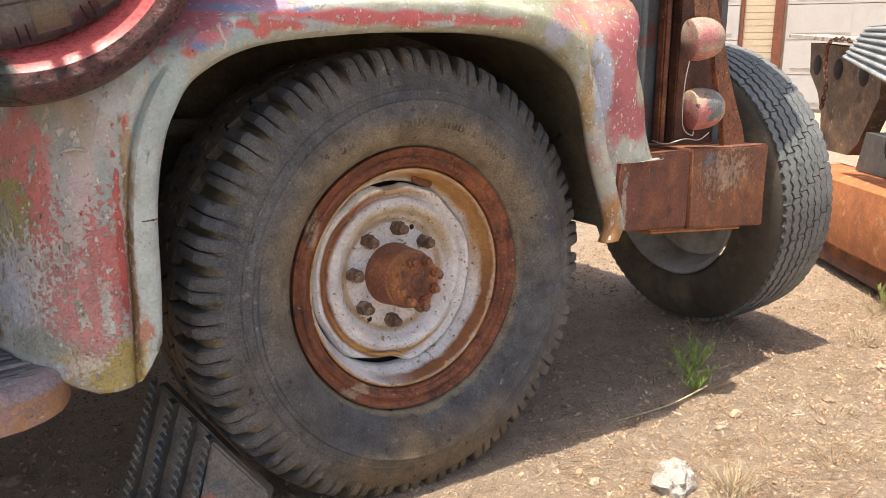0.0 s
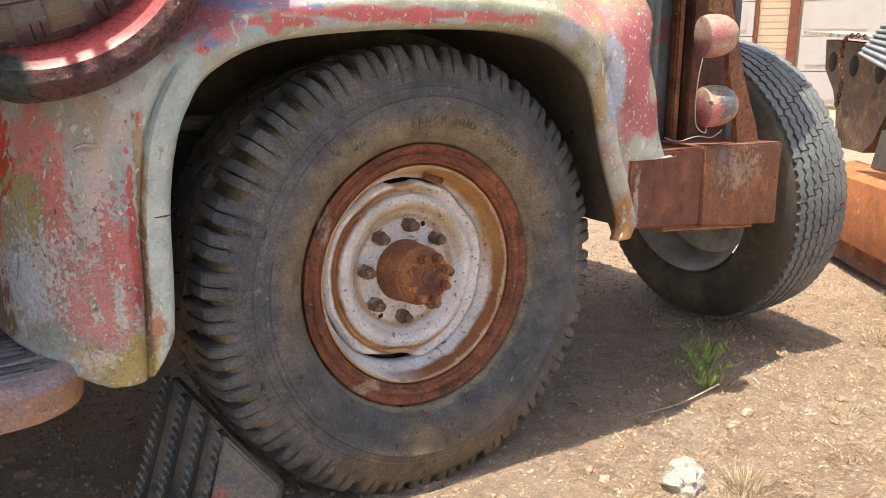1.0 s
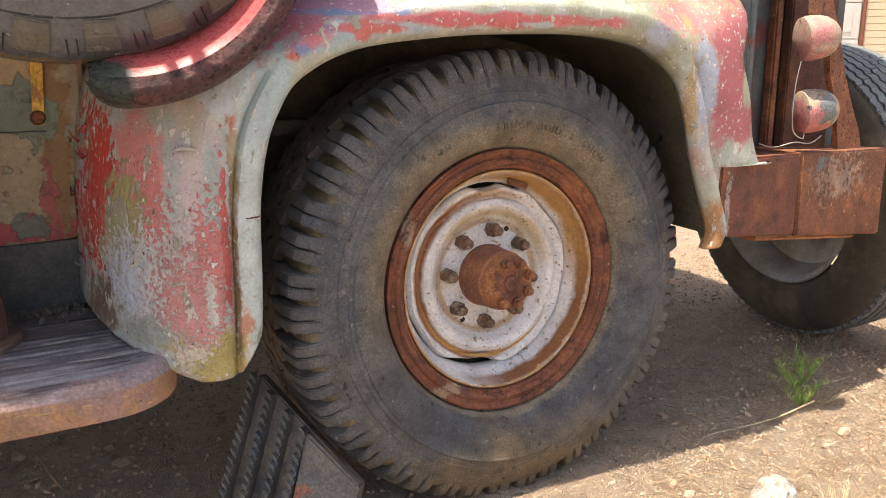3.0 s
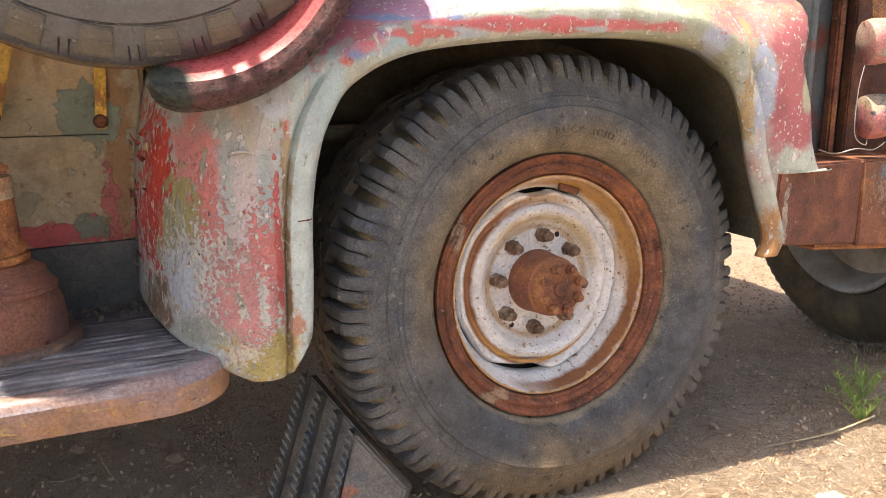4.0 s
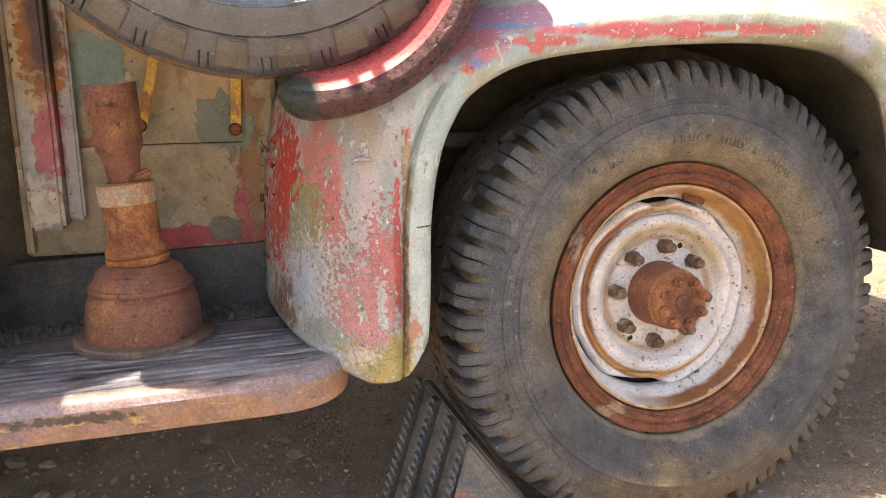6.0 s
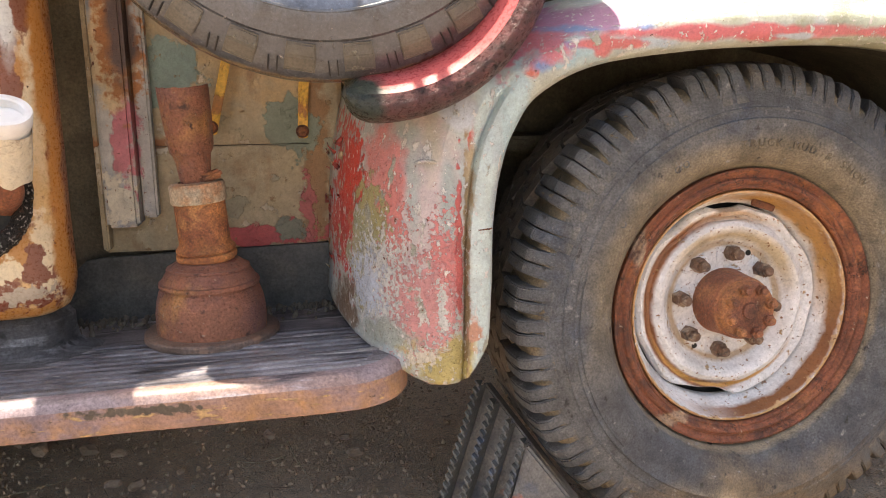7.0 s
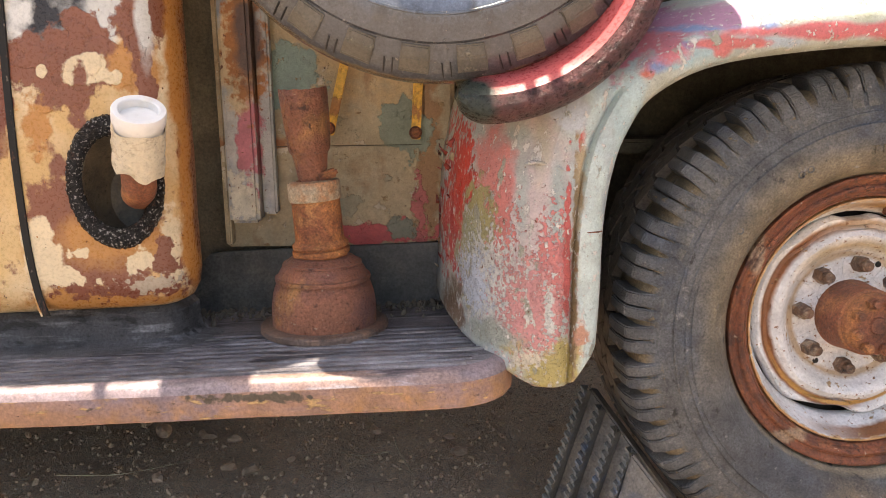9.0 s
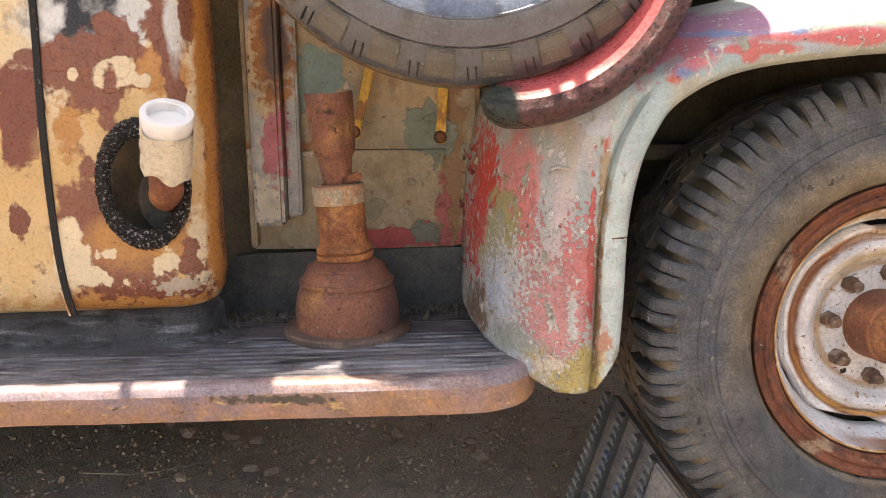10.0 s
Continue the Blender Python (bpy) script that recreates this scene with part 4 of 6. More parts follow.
def build_wheel():
    def sag(a, k):
        # the tyre spreads a little where it stands
        s = max(0.0, -math.sin(a) - 0.80) / 0.2
        return (0, 0.006 * s if 2 < k < 18 else 0)
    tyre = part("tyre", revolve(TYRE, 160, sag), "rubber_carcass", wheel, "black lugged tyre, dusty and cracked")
    count = 43
    w = 2 * math.pi * 0.385 / count * 0.68
    worn = random.Random(8)
    variants = []
    for k in range(6):
        section = [(r - worn.uniform(0, 0.0022), h + worn.uniform(-0.0012, 0.0012)) for r, h in LUG]
        slit = worn.uniform(-0.003, 0.003)
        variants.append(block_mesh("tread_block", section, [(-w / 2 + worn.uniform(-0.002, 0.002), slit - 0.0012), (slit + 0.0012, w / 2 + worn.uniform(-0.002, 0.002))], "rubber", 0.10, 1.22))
    for i in range(count):
        share("tread_block", worn.choice(variants), tyre, Matrix.Rotation(2 * math.pi * i / count - 0.009 + 0.006 * math.sin(i * 2.7), 4, "Z"))
    part("tread", tread_rows(count), "rubber_dusty", tyre, smooth=False)["kind"] = "stuff"
    # raised pad along the rear sidewall
    rows = []
    for i in range(41):
        a = radians(163 + 58 * i / 40)
        low = 0.0006 if i in (0, 40) else 0.0
        rows.append([((r) * math.cos(a), r * math.sin(a), h - low) for r, h in ((0.2600, 0.0240), (0.2610, 0.0268), (0.2700, 0.0288), (0.2850, 0.0314), (0.2960, 0.0314), (0.2968, 0.0296))])
    part("sidewall_pad", grid(rows), "rubber_carcass", tyre)
    # moulded words and marks on the sidewall
    words = "TRUCK MUD & SNOW"
    for i, ch in enumerate(words):
        if ch == " ":
            continue
        a = radians(97.3) - i * 0.0560
        m = Matrix.Rotation(a - math.pi / 2, 4, "Z") @ Matrix.Translation((0, 0.2615, 0.0262)) @ Matrix.Rotation(radians(12), 4, "X")
        letter(ch, 0.017, tyre, m, "rubber_letter", 0.0010)
    for a, r in ((118.3, 0.2705), (121.5, 0.2705), (146.2, 0.274), (30, 0.27), (205, 0.27)):
        ob = part("mould_mark", revolve([(0.0032, 0), (0.0038, 0.001), (0.005, 0.001), (0.0056, 0)], 20), "rubber", tyre)
        ob.matrix_local = Matrix.Rotation(radians(a - 90), 4, "Z") @ Matrix.Translation((0, r, 0.0272))
    for i in range(9):
        a = 285 - i * 4.2
        ob = part("mould_mark", box(-0.004, -0.006, 0, 0.004, 0.006, 0.0012, 0.0004), "rubber", tyre)
        ob.matrix_local = Matrix.Rotation(radians(a - 90), 4, "Z") @ Matrix.Translation((0, 0.268, 0.0275))

    lock = [(0.220, -0.045), (0.2262, -0.024), (0.2275, -0.010), (0.2262, -0.0035), (0.2225, -0.0025), (0.2185, -0.0060), (0.2150, -0.0085), (0.2125, -0.0085), (0.2105, -0.0055), (0.2065, -0.0045), (0.2025, -0.0065), (0.1995, -0.0110), (0.1975, -0.0105), (0.1950, -0.0125), (0.1935, -0.0180), (0.1920, -0.040)]
    part("lock_ring", revolve(lock, 160, lambda a, k: (0.0004 * math.sin(7 * a + k), 0.0006 * noise.noise((math.cos(a) * 4, math.sin(a) * 4, k * 0.6)))), "rust_ring", wheel, "rusty brown steel lock ring")
    well = [(0.1930, -0.024), (0.1905, -0.0165), (0.1875, -0.0165), (0.1850, -0.022), (0.182, -0.033), (0.177, -0.050), (0.172, -0.061), (0.167, -0.067), (0.165, -0.085)]
    part("rim", revolve(well, 160), "rim_white", wheel, "dirty white rim with rust bands")

    def slot(a):
        s = 0.0
        for c, w_ in ((91, 9), (256, 17), (5, 8)):
            d = (math.degrees(a) - c + 180) % 360 - 180
            s = max(s, math.exp(-((d / w_) ** 4)) * (1.0 if c != 5 else 0.35))
        return s

    def dents(a, k):
        amp = [0, 0, 0.0003, 0.0006, 0.0010, 0.0014, 0.0018, 0.0022, 0.0026, 0.0030, 0.0032, 0.0032, 0.0032][k]
        wave = math.sin(5 * a + 0.6) * 0.7 + 0.5 * math.sin(8 * a) + 0.4 * math.sin(13 * a + 1)
        return (amp * wave - (0.009 * slot(a) if k > 8 else 0.005 * slot(a) if k > 6 else 0), 0)
    disc = [(0.05, -0.074), (0.096, -0.074), (0.104, -0.071), (0.112, -0.062), (0.1205, -0.0535), (0.129, -0.0515), (0.136, -0.0555), (0.1415, -0.0630), (0.1465, -0.0640), (0.1525, -0.0585), (0.1585, -0.0580), (0.1625, -0.0635), (0.1635, -0.082)]
    part("wheel_disc", revolve(disc, 192, dents), "rim_white", wheel, "white painted steel disc with rust runs")
    # flat black ring added behind the disc, in place of the slots' shade
    part("slot_backing", revolve([(0.08, -0.10), (0.17, -0.10)], 48), "black", wheel)
    for i in range(16):
        a = math.pi / 8 * i + 0.1
        ob = part("disc_pad", box(-0.007, -0.013, 0, 0.007, 0.013, 0.002, 0.0015), "rim_white", wheel)
        ob.matrix_local = Matrix.Rotation(a - math.pi / 2, 4, "Z") @ Matrix.Translation((0, 0.079, -0.0745))
    # uncut holes: small black discs carry their shade
    for a in (61, 236):
        ob = part("disc_hole", revolve([(0.0, 0.001), (0.0045, 0.001), (0.005, 0)], 16), "black", wheel)
        ob.matrix_local = Matrix.Rotation(radians(a - 90), 4, "Z") @ Matrix.Translation((0, 0.0905, -0.0738))
    lever = box(-0.022, -0.006, -0.003, 0.022, 0.006, 0.003, 0.002)
    ob = part("ring_clip", lever, "rust_dark", wheel, "bent dark clip")
    ob.matrix_local = Matrix.Rotation(radians(-17), 4, "Z") @ Matrix.Translation((0.004, 0.170, -0.052))
    hub = [(0.0, 0.009), (0.012, 0.009), (0.014, 0.006), (0.030, 0.006), (0.044, 0.004), (0.047, 0.0), (0.048, -0.012), (0.0515, -0.015), (0.0535, -0.05), (0.056, -0.072), (0.058, -0.09)]
    part("hub", revolve(hub, 48), "rust", wheel, "rusty axle hub")
    for i in range(8):
        a = math.pi / 4 * i + math.radians(83)
        ob = part("lug_nut", hex_nut(0.0130, 0.034), "nut", wheel, smooth=False)
        ob.matrix_local = Matrix.Translation((0.0825 * math.cos(a), 0.0825 * math.sin(a), -0.0745)) @ Matrix.Rotation(i * 1.3, 4, "Z")
        b = math.pi / 4 * i + 0.3
        ob = part("hub_bolt", hex_nut(0.0095, 0.016), "rust", wheel, smooth=False)
        ob.matrix_local = Matrix.Translation((0.037 * math.cos(b), 0.037 * math.sin(b), 0.0045)) @ Matrix.Rotation(i * 0.9, 4, "Z")


build_wheel()

# fender: the arch's lip, then the section that rolls out and back from it
LIP = [(0.224, 0.345), (0.228, 0.42), (0.231, 0.53), (0.243, 0.62), (0.263, 0.675), (0.298, 0.722), (0.382, 0.762), (0.528, 0.781), (0.660, 0.787), (0.769, 0.786), (0.870, 0.773), (0.924, 0.750), (0.958, 0.71), (0.985, 0.64), (1.000, 0.58), (1.030, 0.50), (1.050, 0.44), (1.040, 0.405)]
SIDE = [(-0.004, 1.135), (-0.004, 1.105), (0.0, 1.094), (0.006, 1.088), (0.018, 1.084), (0.030, 1.088), (0.036, 1.101), (0.043, 1.090), (0.06, 1.083), (0.085, 1.085), (0.11, 1.098), (0.135, 1.122), (0.16, 1.16), (0.185, 1.21), (0.205, 1.28), (0.218, 1.36), (0.226, 1.46)]
TOP = [(-0.004, 1.135), (-0.004, 1.105), (0.0, 1.094), (0.004, 1.088), (0.016, 1.084), (0.032, 1.084), (0.037, 1.085), (0.0405, 1.088), (0.045, 1.095), (0.055, 1.11), (0.068, 1.13), (0.080, 1.16), (0.090, 1.20), (0.097, 1.25), (0.10, 1.32), (0.10, 1.40), (0.10, 1.46)]
NOSE = [(-0.001, 1.11), (-0.002, 1.1), (0.0, 1.092), (0.006, 1.087), (0.018, 1.084), (0.028, 1.086), (0.033, 1.094), (0.038, 1.092), (0.0559, 1.088), (0.0843, 1.087), (0.1127, 1.089), (0.1311, 1.093), (0.1439, 1.1), (0.1524, 1.115), (0.1553, 1.14), (0.1553, 1.2), (0.1553, 1.26)]


def build_fender():
    n_pts = 120
    pts = smooth_path([(x, 0, z) for x, z in LIP], n_pts)
    rows = []
    for i, p in enumerate(pts):
        d = (pts[min(i + 1, n_pts - 1)] - pts[max(i - 1, 0)]).normalized()
        n = Vector((-d.z, 0, d.x))
        s = i / (n_pts - 1)
        up = min(1, max(0, (n.z - 0.35) / 0.5))
        up = up * up * (3 - 2 * up)
        other = SIDE if s < 0.5 else NOSE
        if s < 0.5 and p.z < 0.6:
            n = Vector((-1, 0, 0)).lerp(n, max(0, (p.z - 0.5) / 0.1)).normalized()
        if s > 0.5 and p.z < 0.62:
            n = Vector((1, 0, 0.12)).normalized()
        row = []
        for (dn, y), (dt, yt) in zip(other, TOP):
            reach = dn + (dt - dn) * up
            if s > 0.5 and reach > 0.042:
                reach = 0.042 + (reach - 0.042) * (1 + 3.2 * up * (1 - up) + 0.9 * up)
            q = p + n * reach
            z = q.z
            if s > 0.5 and dn > 0.034:
                z = max(z, 0.555)
            if s < 0.2:
                # the foot is rounded at the lip side and drops to a torn point
                u = (0.228 - q.x) / 0.21
                foot = 0.309 + 0.10 * max(0, u - 0.40) ** 1.1 + 0.06 * max(0, 0.18 - u) / 0.18 * (1 if u > -0.1 else 1)
                z = foot + (z - 0.345) * (0.62 - foot) / (0.62 - 0.345) if z < 0.62 else z
            wob = 0.0025 * noise.noise((q.x * 14, z * 14, 3)) if dn > 0.045 else 0.0008 * noise.noise((q.x * 20, z * 20, 3))
            if s < 0.5 and dn > 0.045:
                wob += 0.0035 * math.sin(q.x * 130 + 2.0) * min(1, max(0, (z - 0.44) / 0.1))
            row.append((q.x, y + (yt - y) * up + wob, z))
        rows.append(row)
    ob = part("fender", grid(rows), "fender", truck, "faded red and grey fender with flaking paint")
    so = ob.modifiers.new("thick", "SOLIDIFY")
    so.thickness = 0.002
    so.offset = 0
    rows = []
    for p in pts:
        k = min(1, max(0, (p.x - 0.88) / 0.08))
        rows.append([(p.x + 0.004 * k, 1.13 - 0.026 * k, p.z), (p.x + 0.05 * k, 1.25 - 0.08 * k, p.z + 0.015), (p.x + 0.06 * k, 1.55, p.z + 0.015)])
    part("wheel_housing", grid(rows), "housing", truck, "dusty dark wheel housing")
    part("inner_wall", box(0.0, 1.56, 0.30, 1.3, 1.58, 0.9, 0), "housing", truck, "dark inner wall of the wheel arch")
    part("housing_rib", box(0.24, 1.42, 0.615, 0.62, 1.55, 0.64, 0.006), "housing", truck)
    part("axle", tube([(0.62, 1.33, 0.37), (0.62, 2.6, 0.37)], 0.05, 16), "black", truck)
    part("leaf_spring", box(0.65, 1.42, 0.40, 1.25, 1.48, 0.43, 0.004), "black", truck)
    part("steering_rod", tube([(0.70, 1.34, 0.47), (1.2, 1.40, 0.50)], 0.012, 10), "rust_dark", truck)
    part("cable", tube([(0.98, 1.2, 0.57), (1.06, 1.25, 0.60), (1.3, 1.4, 0.57)], 0.004, 6), "black", truck)
    part("lip_joint", tube([(0.200, 1.0905, 0.533), (0.213, 1.0838, 0.534), (0.226, 1.0875, 0.534), (0.231, 1.0935, 0.534)], 0.0012, 6), "rust_dark", truck, "fine rusty weld joint")
    for bead in (((0.122, 1.0905, 0.629), (0.136, 1.0885, 0.632), (0.154, 1.0860, 0.629)), ((0.162, 1.0850, 0.627), (0.170, 1.0848, 0.624), (0.178, 1.0855, 0.619))):
        part("weld_bead", tube(smooth_path(bead, 14), [0.0008 + 0.0022 * math.sin(math.pi * (i + 0.5) / 14) for i in range(14)], 8), "fender", truck, "olive weld bead")
    # paint flakes lifted from the skirt's rear edge
    rng = random.Random(4)
    for k in range(34):
        z = rng.uniform(0.40, 0.65)
        x = rng.uniform(0.004, 0.03)
        y = 1.46 - (x / 0.03) * 0.16 - 0.012
        s = rng.uniform(0.004, 0.010)
        bm = grid([[(-s / 2, 0, 0), (s / 2, rng.uniform(-0.006, 0), 0.001)], [(-s / 2, -0.003, s * 0.8), (s * 0.3, -0.008, s)], [(-s / 3, -0.008, s * 1.5), (s * 0.2, -0.012, s * 1.7)]])
        ob = part("paint_flake", bm, "flake_red" if k % 3 else "panel", truck)
        ob.matrix_local = pose(x, y, z, rng.uniform(-20, 20), rng.uniform(-40, 40), rng.uniform(-60, 10))
        ob.modifiers.new("thick", "SOLIDIFY").thickness = 0.0008


build_fender()

# spare wheel well in the fender
SPARE_C = Vector((0.0135, 1.065, 1.0755))


def arc_sweep(profile, centre, a0, a1, steps):
    rows = []
    for i in range(steps):
        a = a0 + (a1 - a0) * i / (steps - 1)
        full = math.sqrt(max(0.0, 1 - (1 - min(1.0, (i + 0.15) / 7.0)) ** 2))
        mid = 0.205
        rows.append([(centre[0] + (mid + (r - mid) * full) * math.cos(a), y, centre[1] + (mid + (r - mid) * full) * math.sin(a)) for r, y in profile])
    return grid(rows)


WELL_C = (0.071, 0.927)
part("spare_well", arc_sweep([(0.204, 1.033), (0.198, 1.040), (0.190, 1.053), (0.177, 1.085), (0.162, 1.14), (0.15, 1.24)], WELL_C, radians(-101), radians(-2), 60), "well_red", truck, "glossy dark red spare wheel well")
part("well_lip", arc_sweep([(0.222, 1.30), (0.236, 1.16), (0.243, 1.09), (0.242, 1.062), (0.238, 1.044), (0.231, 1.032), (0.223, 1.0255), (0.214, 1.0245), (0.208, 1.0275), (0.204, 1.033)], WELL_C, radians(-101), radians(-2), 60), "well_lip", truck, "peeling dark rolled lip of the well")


# running board
def build_board():
    plan = [(-1.3, 1.06), (-1.0, 1.06), (-0.75, 1.06), (-0.5, 1.06), (-0.3, 1.06), (-0.15, 1.06), (-0.06, 1.06), (0.0, 1.06), (0.045, 1.066), (0.085, 1.09), (0.108, 1.13), (0.114, 1.20), (0.114, 1.44)]
    fine = smooth_path([(x, y, 0) for x, y in plan], 120)
    rim, nose, tops = [], [], []
    for i, p in enumerate(fine):
        d = (fine[min(i + 1, 119)] - fine[max(i - 1, 0)]).normalized()
        n = Vector((d.y, -d.x, 0))
        w = 0.0015 * noise.noise((p.x * 9, 0, 4))
        rim.append([(p.x + n.x * o, p.y + n.y * o, z + tz(p.x) + w) for o, z in ((-0.03, 0.286), (-0.003, 0.287), (0, 0.291), (0.0, 0.326))])
        nose.append([(p.x + n.x * o, p.y + n.y * o, z + tz(p.x) + w) for o, z in ((0.0, 0.326), (-0.003, 0.335), (-0.010, 0.341), (-0.022, 0.343))])
        q = p - n * 0.022
        tops.append([(q.x, q.y + (max(q.y, 1.45) - q.y) * k / 6, 0.343 + tz(q.x) + (0.002 * noise.noise((q.x * 6, k, 0)) if k else w)) for k in range(7)])
    part("board_edge", grid(rim), "board_edge", truck, "rusty rolled running board edge")
    part("board_nose", grid(nose), "board_nose", truck, "worn purple-brown board nose")
    part("board_top", grid(tops), "board", truck, "dark weathered running board top")
    for k in range(10):
        y = 1.095 + 0.020 * k
        x1 = min(0.09, 0.04 + 0.01 * k)
        rows = [[(-1.3 + (x1 + 1.3) * j / 40, y + o, z + tz(-1.3 + (x1 + 1.3) * j / 40) + 0.001 * noise.noise((j * 0.7, k, 0))) for o, z in ((-0.0068, 0.3415), (-0.0064, 0.3448), (-0.0055, 0.3460), (0.0055, 0.3460), (0.0064, 0.3448), (0.0068, 0.3415))] for j in range(41)]
        part("rib", grid(rows), "board", truck)
    # heaped dirt at the back of the board
    rng = random.Random(2)
    bm = bmesh.new()
    for k in range(420):
        x, y = rng.uniform(-0.50, 0.08), 1.44 - abs(rng.gauss(0, 0.035))
        s = rng.uniform(0.0015, 0.006)
        m = Matrix.Translation((x, y, 0.344 + tz(x) + s * 0.4)) @ Euler((rng.random() * 6, rng.random() * 6, rng.random() * 6)).to_matrix().to_4x4() @ Matrix.Diagonal((s * rng.uniform(0.6, 2.2), s, s * 0.6, 1))
        v = bmesh.ops.create_icosphere(bm, subdivisions=1, radius=1)["verts"]
        bmesh.ops.transform(bm, matrix=m, verts=v)
    tagged(part("dirt", bm, "dirt", None, smooth=False), "dry dirt and leaf crumbs on the running board", "dirt", kind="stuff")
    # rubber mat below the cab
    way = smooth_path([(x, y, 0) for x, y in ((-1.3, 1.236), (-1.1, 1.236), (-0.9, 1.236), (-0.72, 1.236), (-0.58, 1.236), (-0.48, 1.237), (-0.435, 1.245), (-0.41, 1.27), (-0.405, 1.32))], 80)
    rows = []
    for i, p in enumerate(way):
        d = (way[min(i + 1, 79)] - way[max(i - 1, 0)]).normalized()
        n = Vector((d.y, -d.x, 0))
        rows.append([(p.x + n.x * o, p.y + n.y * o, z + tz(p.x) + 0.0015 * noise.noise((i * 0.25, k, 3))) for k, (o, z) in enumerate(((-0.02, 0.42), (0, 0.40), (0.001, 0.375), (0.004, 0.358), (0.014, 0.3505), (0.032, 0.3480), (0.042, 0.344)))])
    part("mat", grid(rows), "mat", truck, "dark cracked rubber mat")
    part("rocker", box(-1.6, 1.33, 0.30, -0.46, 1.46, 0.40, 0.004), "black", truck)


build_board()

# cowl panel behind the board
PANEL_Y = 1.45
part("cowl_panel", box(-0.382, PANEL_Y, 0.635, 0.0, PANEL_Y + 0.02, 1.3, 0.003), "panel", truck, "olive upper panel with flaking paint")
part("cowl_panel", box(-0.382, PANEL_Y - 0.001, 0.452, 0.0, PANEL_Y + 0.02, 0.6335, 0.002), "panel", truck, "olive lower panel with flaking paint")
# backing added to stop light leaking through the panel gaps
part("cowl_back", box(-0.47, 1.475, 0.30, 0.06, 1.50, 1.3, 0.0), "housing", truck)
part("corner_post", box(-0.024, PANEL_Y - 0.022, 0.462, 0.036, PANEL_Y + 0.02, 1.2, 0.008), "panel", truck, "olive corner post with peeling paint")
bm = bmesh.new()
outline = [(-0.385, 0.445), (-0.415, 0.441), (-0.435, 0.422), (-0.452, 0.39), (-0.475, 0.352), (-0.475, 0.33), (0.004, 0.33), (0.004, 0.457)]
front = [bm.verts.new((x, 1.437, z)) for x, z in outline]
back = [bm.verts.new((x, 1.449, z)) for x, z in outline]
bm.faces.new(front)
bm.faces.new(back)
for i in range(len(outline)):
    j = (i + 1) % len(outline)
    bm.faces.new((front[i], front[j], back[j], back[i]))
part("kick_strip", bm, "dark_metal", truck, "black metal strip", smooth=False)
part("pillar", box(-0.366, 1.40, 0.503, -0.312, 1.45, 1.3, 0.006), "pillar", truck, "paint-chipped pillar with rust")
part("pillar_flange", box(-0.310, 1.425, 0.515, -0.285, 1.45, 1.3, 0.004), "pillar", truck)
part("pillar_edge", box(-0.380, 1.42, 0.46, -0.369, 1.46, 1.3, 0.003), "panel", truck)


def strap(top, foot, width):
    a, b = Vector(top), Vector(foot)
    d = (b - a).normalized()
    side = d.cross(Vector((0, 1, 0))).normalized()
    m = Matrix((side, Vector((0, 1, 0)), d)).transposed().to_4x4()
    m.translation = a
    ob = part("strap", box(-width / 2, -0.003, 0, width / 2, 0.003, (b - a).length, 0.0015, None, m), "yellow", truck, "yellow painted flat strap")
    washer = part("washer", revolve([(0.0, 0.002), (0.010, 0.002), (0.0115, 0.0)], 24), "rust_dark", truck)
    washer.matrix_local = frame_of(b + Vector((0, -0.003, 0.012)), Vector((0, -1, 0)))
    ob2 = part("bolt", hex_nut(0.009, 0.008), "rust", truck, smooth=False)
    ob2.matrix_local = frame_of(b + Vector((0, -0.003, 0.012)), Vector((0, -1, 0)))


strap((-0.132, 1.43, 0.87), (-0.187, 1.43, 0.655), 0.016)
strap((-0.020, 1.43, 0.87), (-0.034, 1.43, 0.645), 0.017)

# cab body with the filler
CAB = [(-1.6, 1.20), (-1.4, 1.20), (-1.2, 1.20), (-1.0, 1.20), (-0.85, 1.20), (-0.70, 1.20), (-0.58, 1.20), (-0.50, 1.20), (-0.445, 1.203), (-0.412, 1.216), (-0.390, 1.245), (-0.386, 1.285), (-0.40, 1.315), (-0.44, 1.33)]
FILL_C = (-0.480, 0.601)
SEAM = [(-0.605, 0.395), (-0.614, 0.43), (-0.622, 0.50), (-0.626, 0.62), (-0.625, 0.74), (-0.621, 0.90), (-0.617, 1.4), (-0.617, 1.7)]


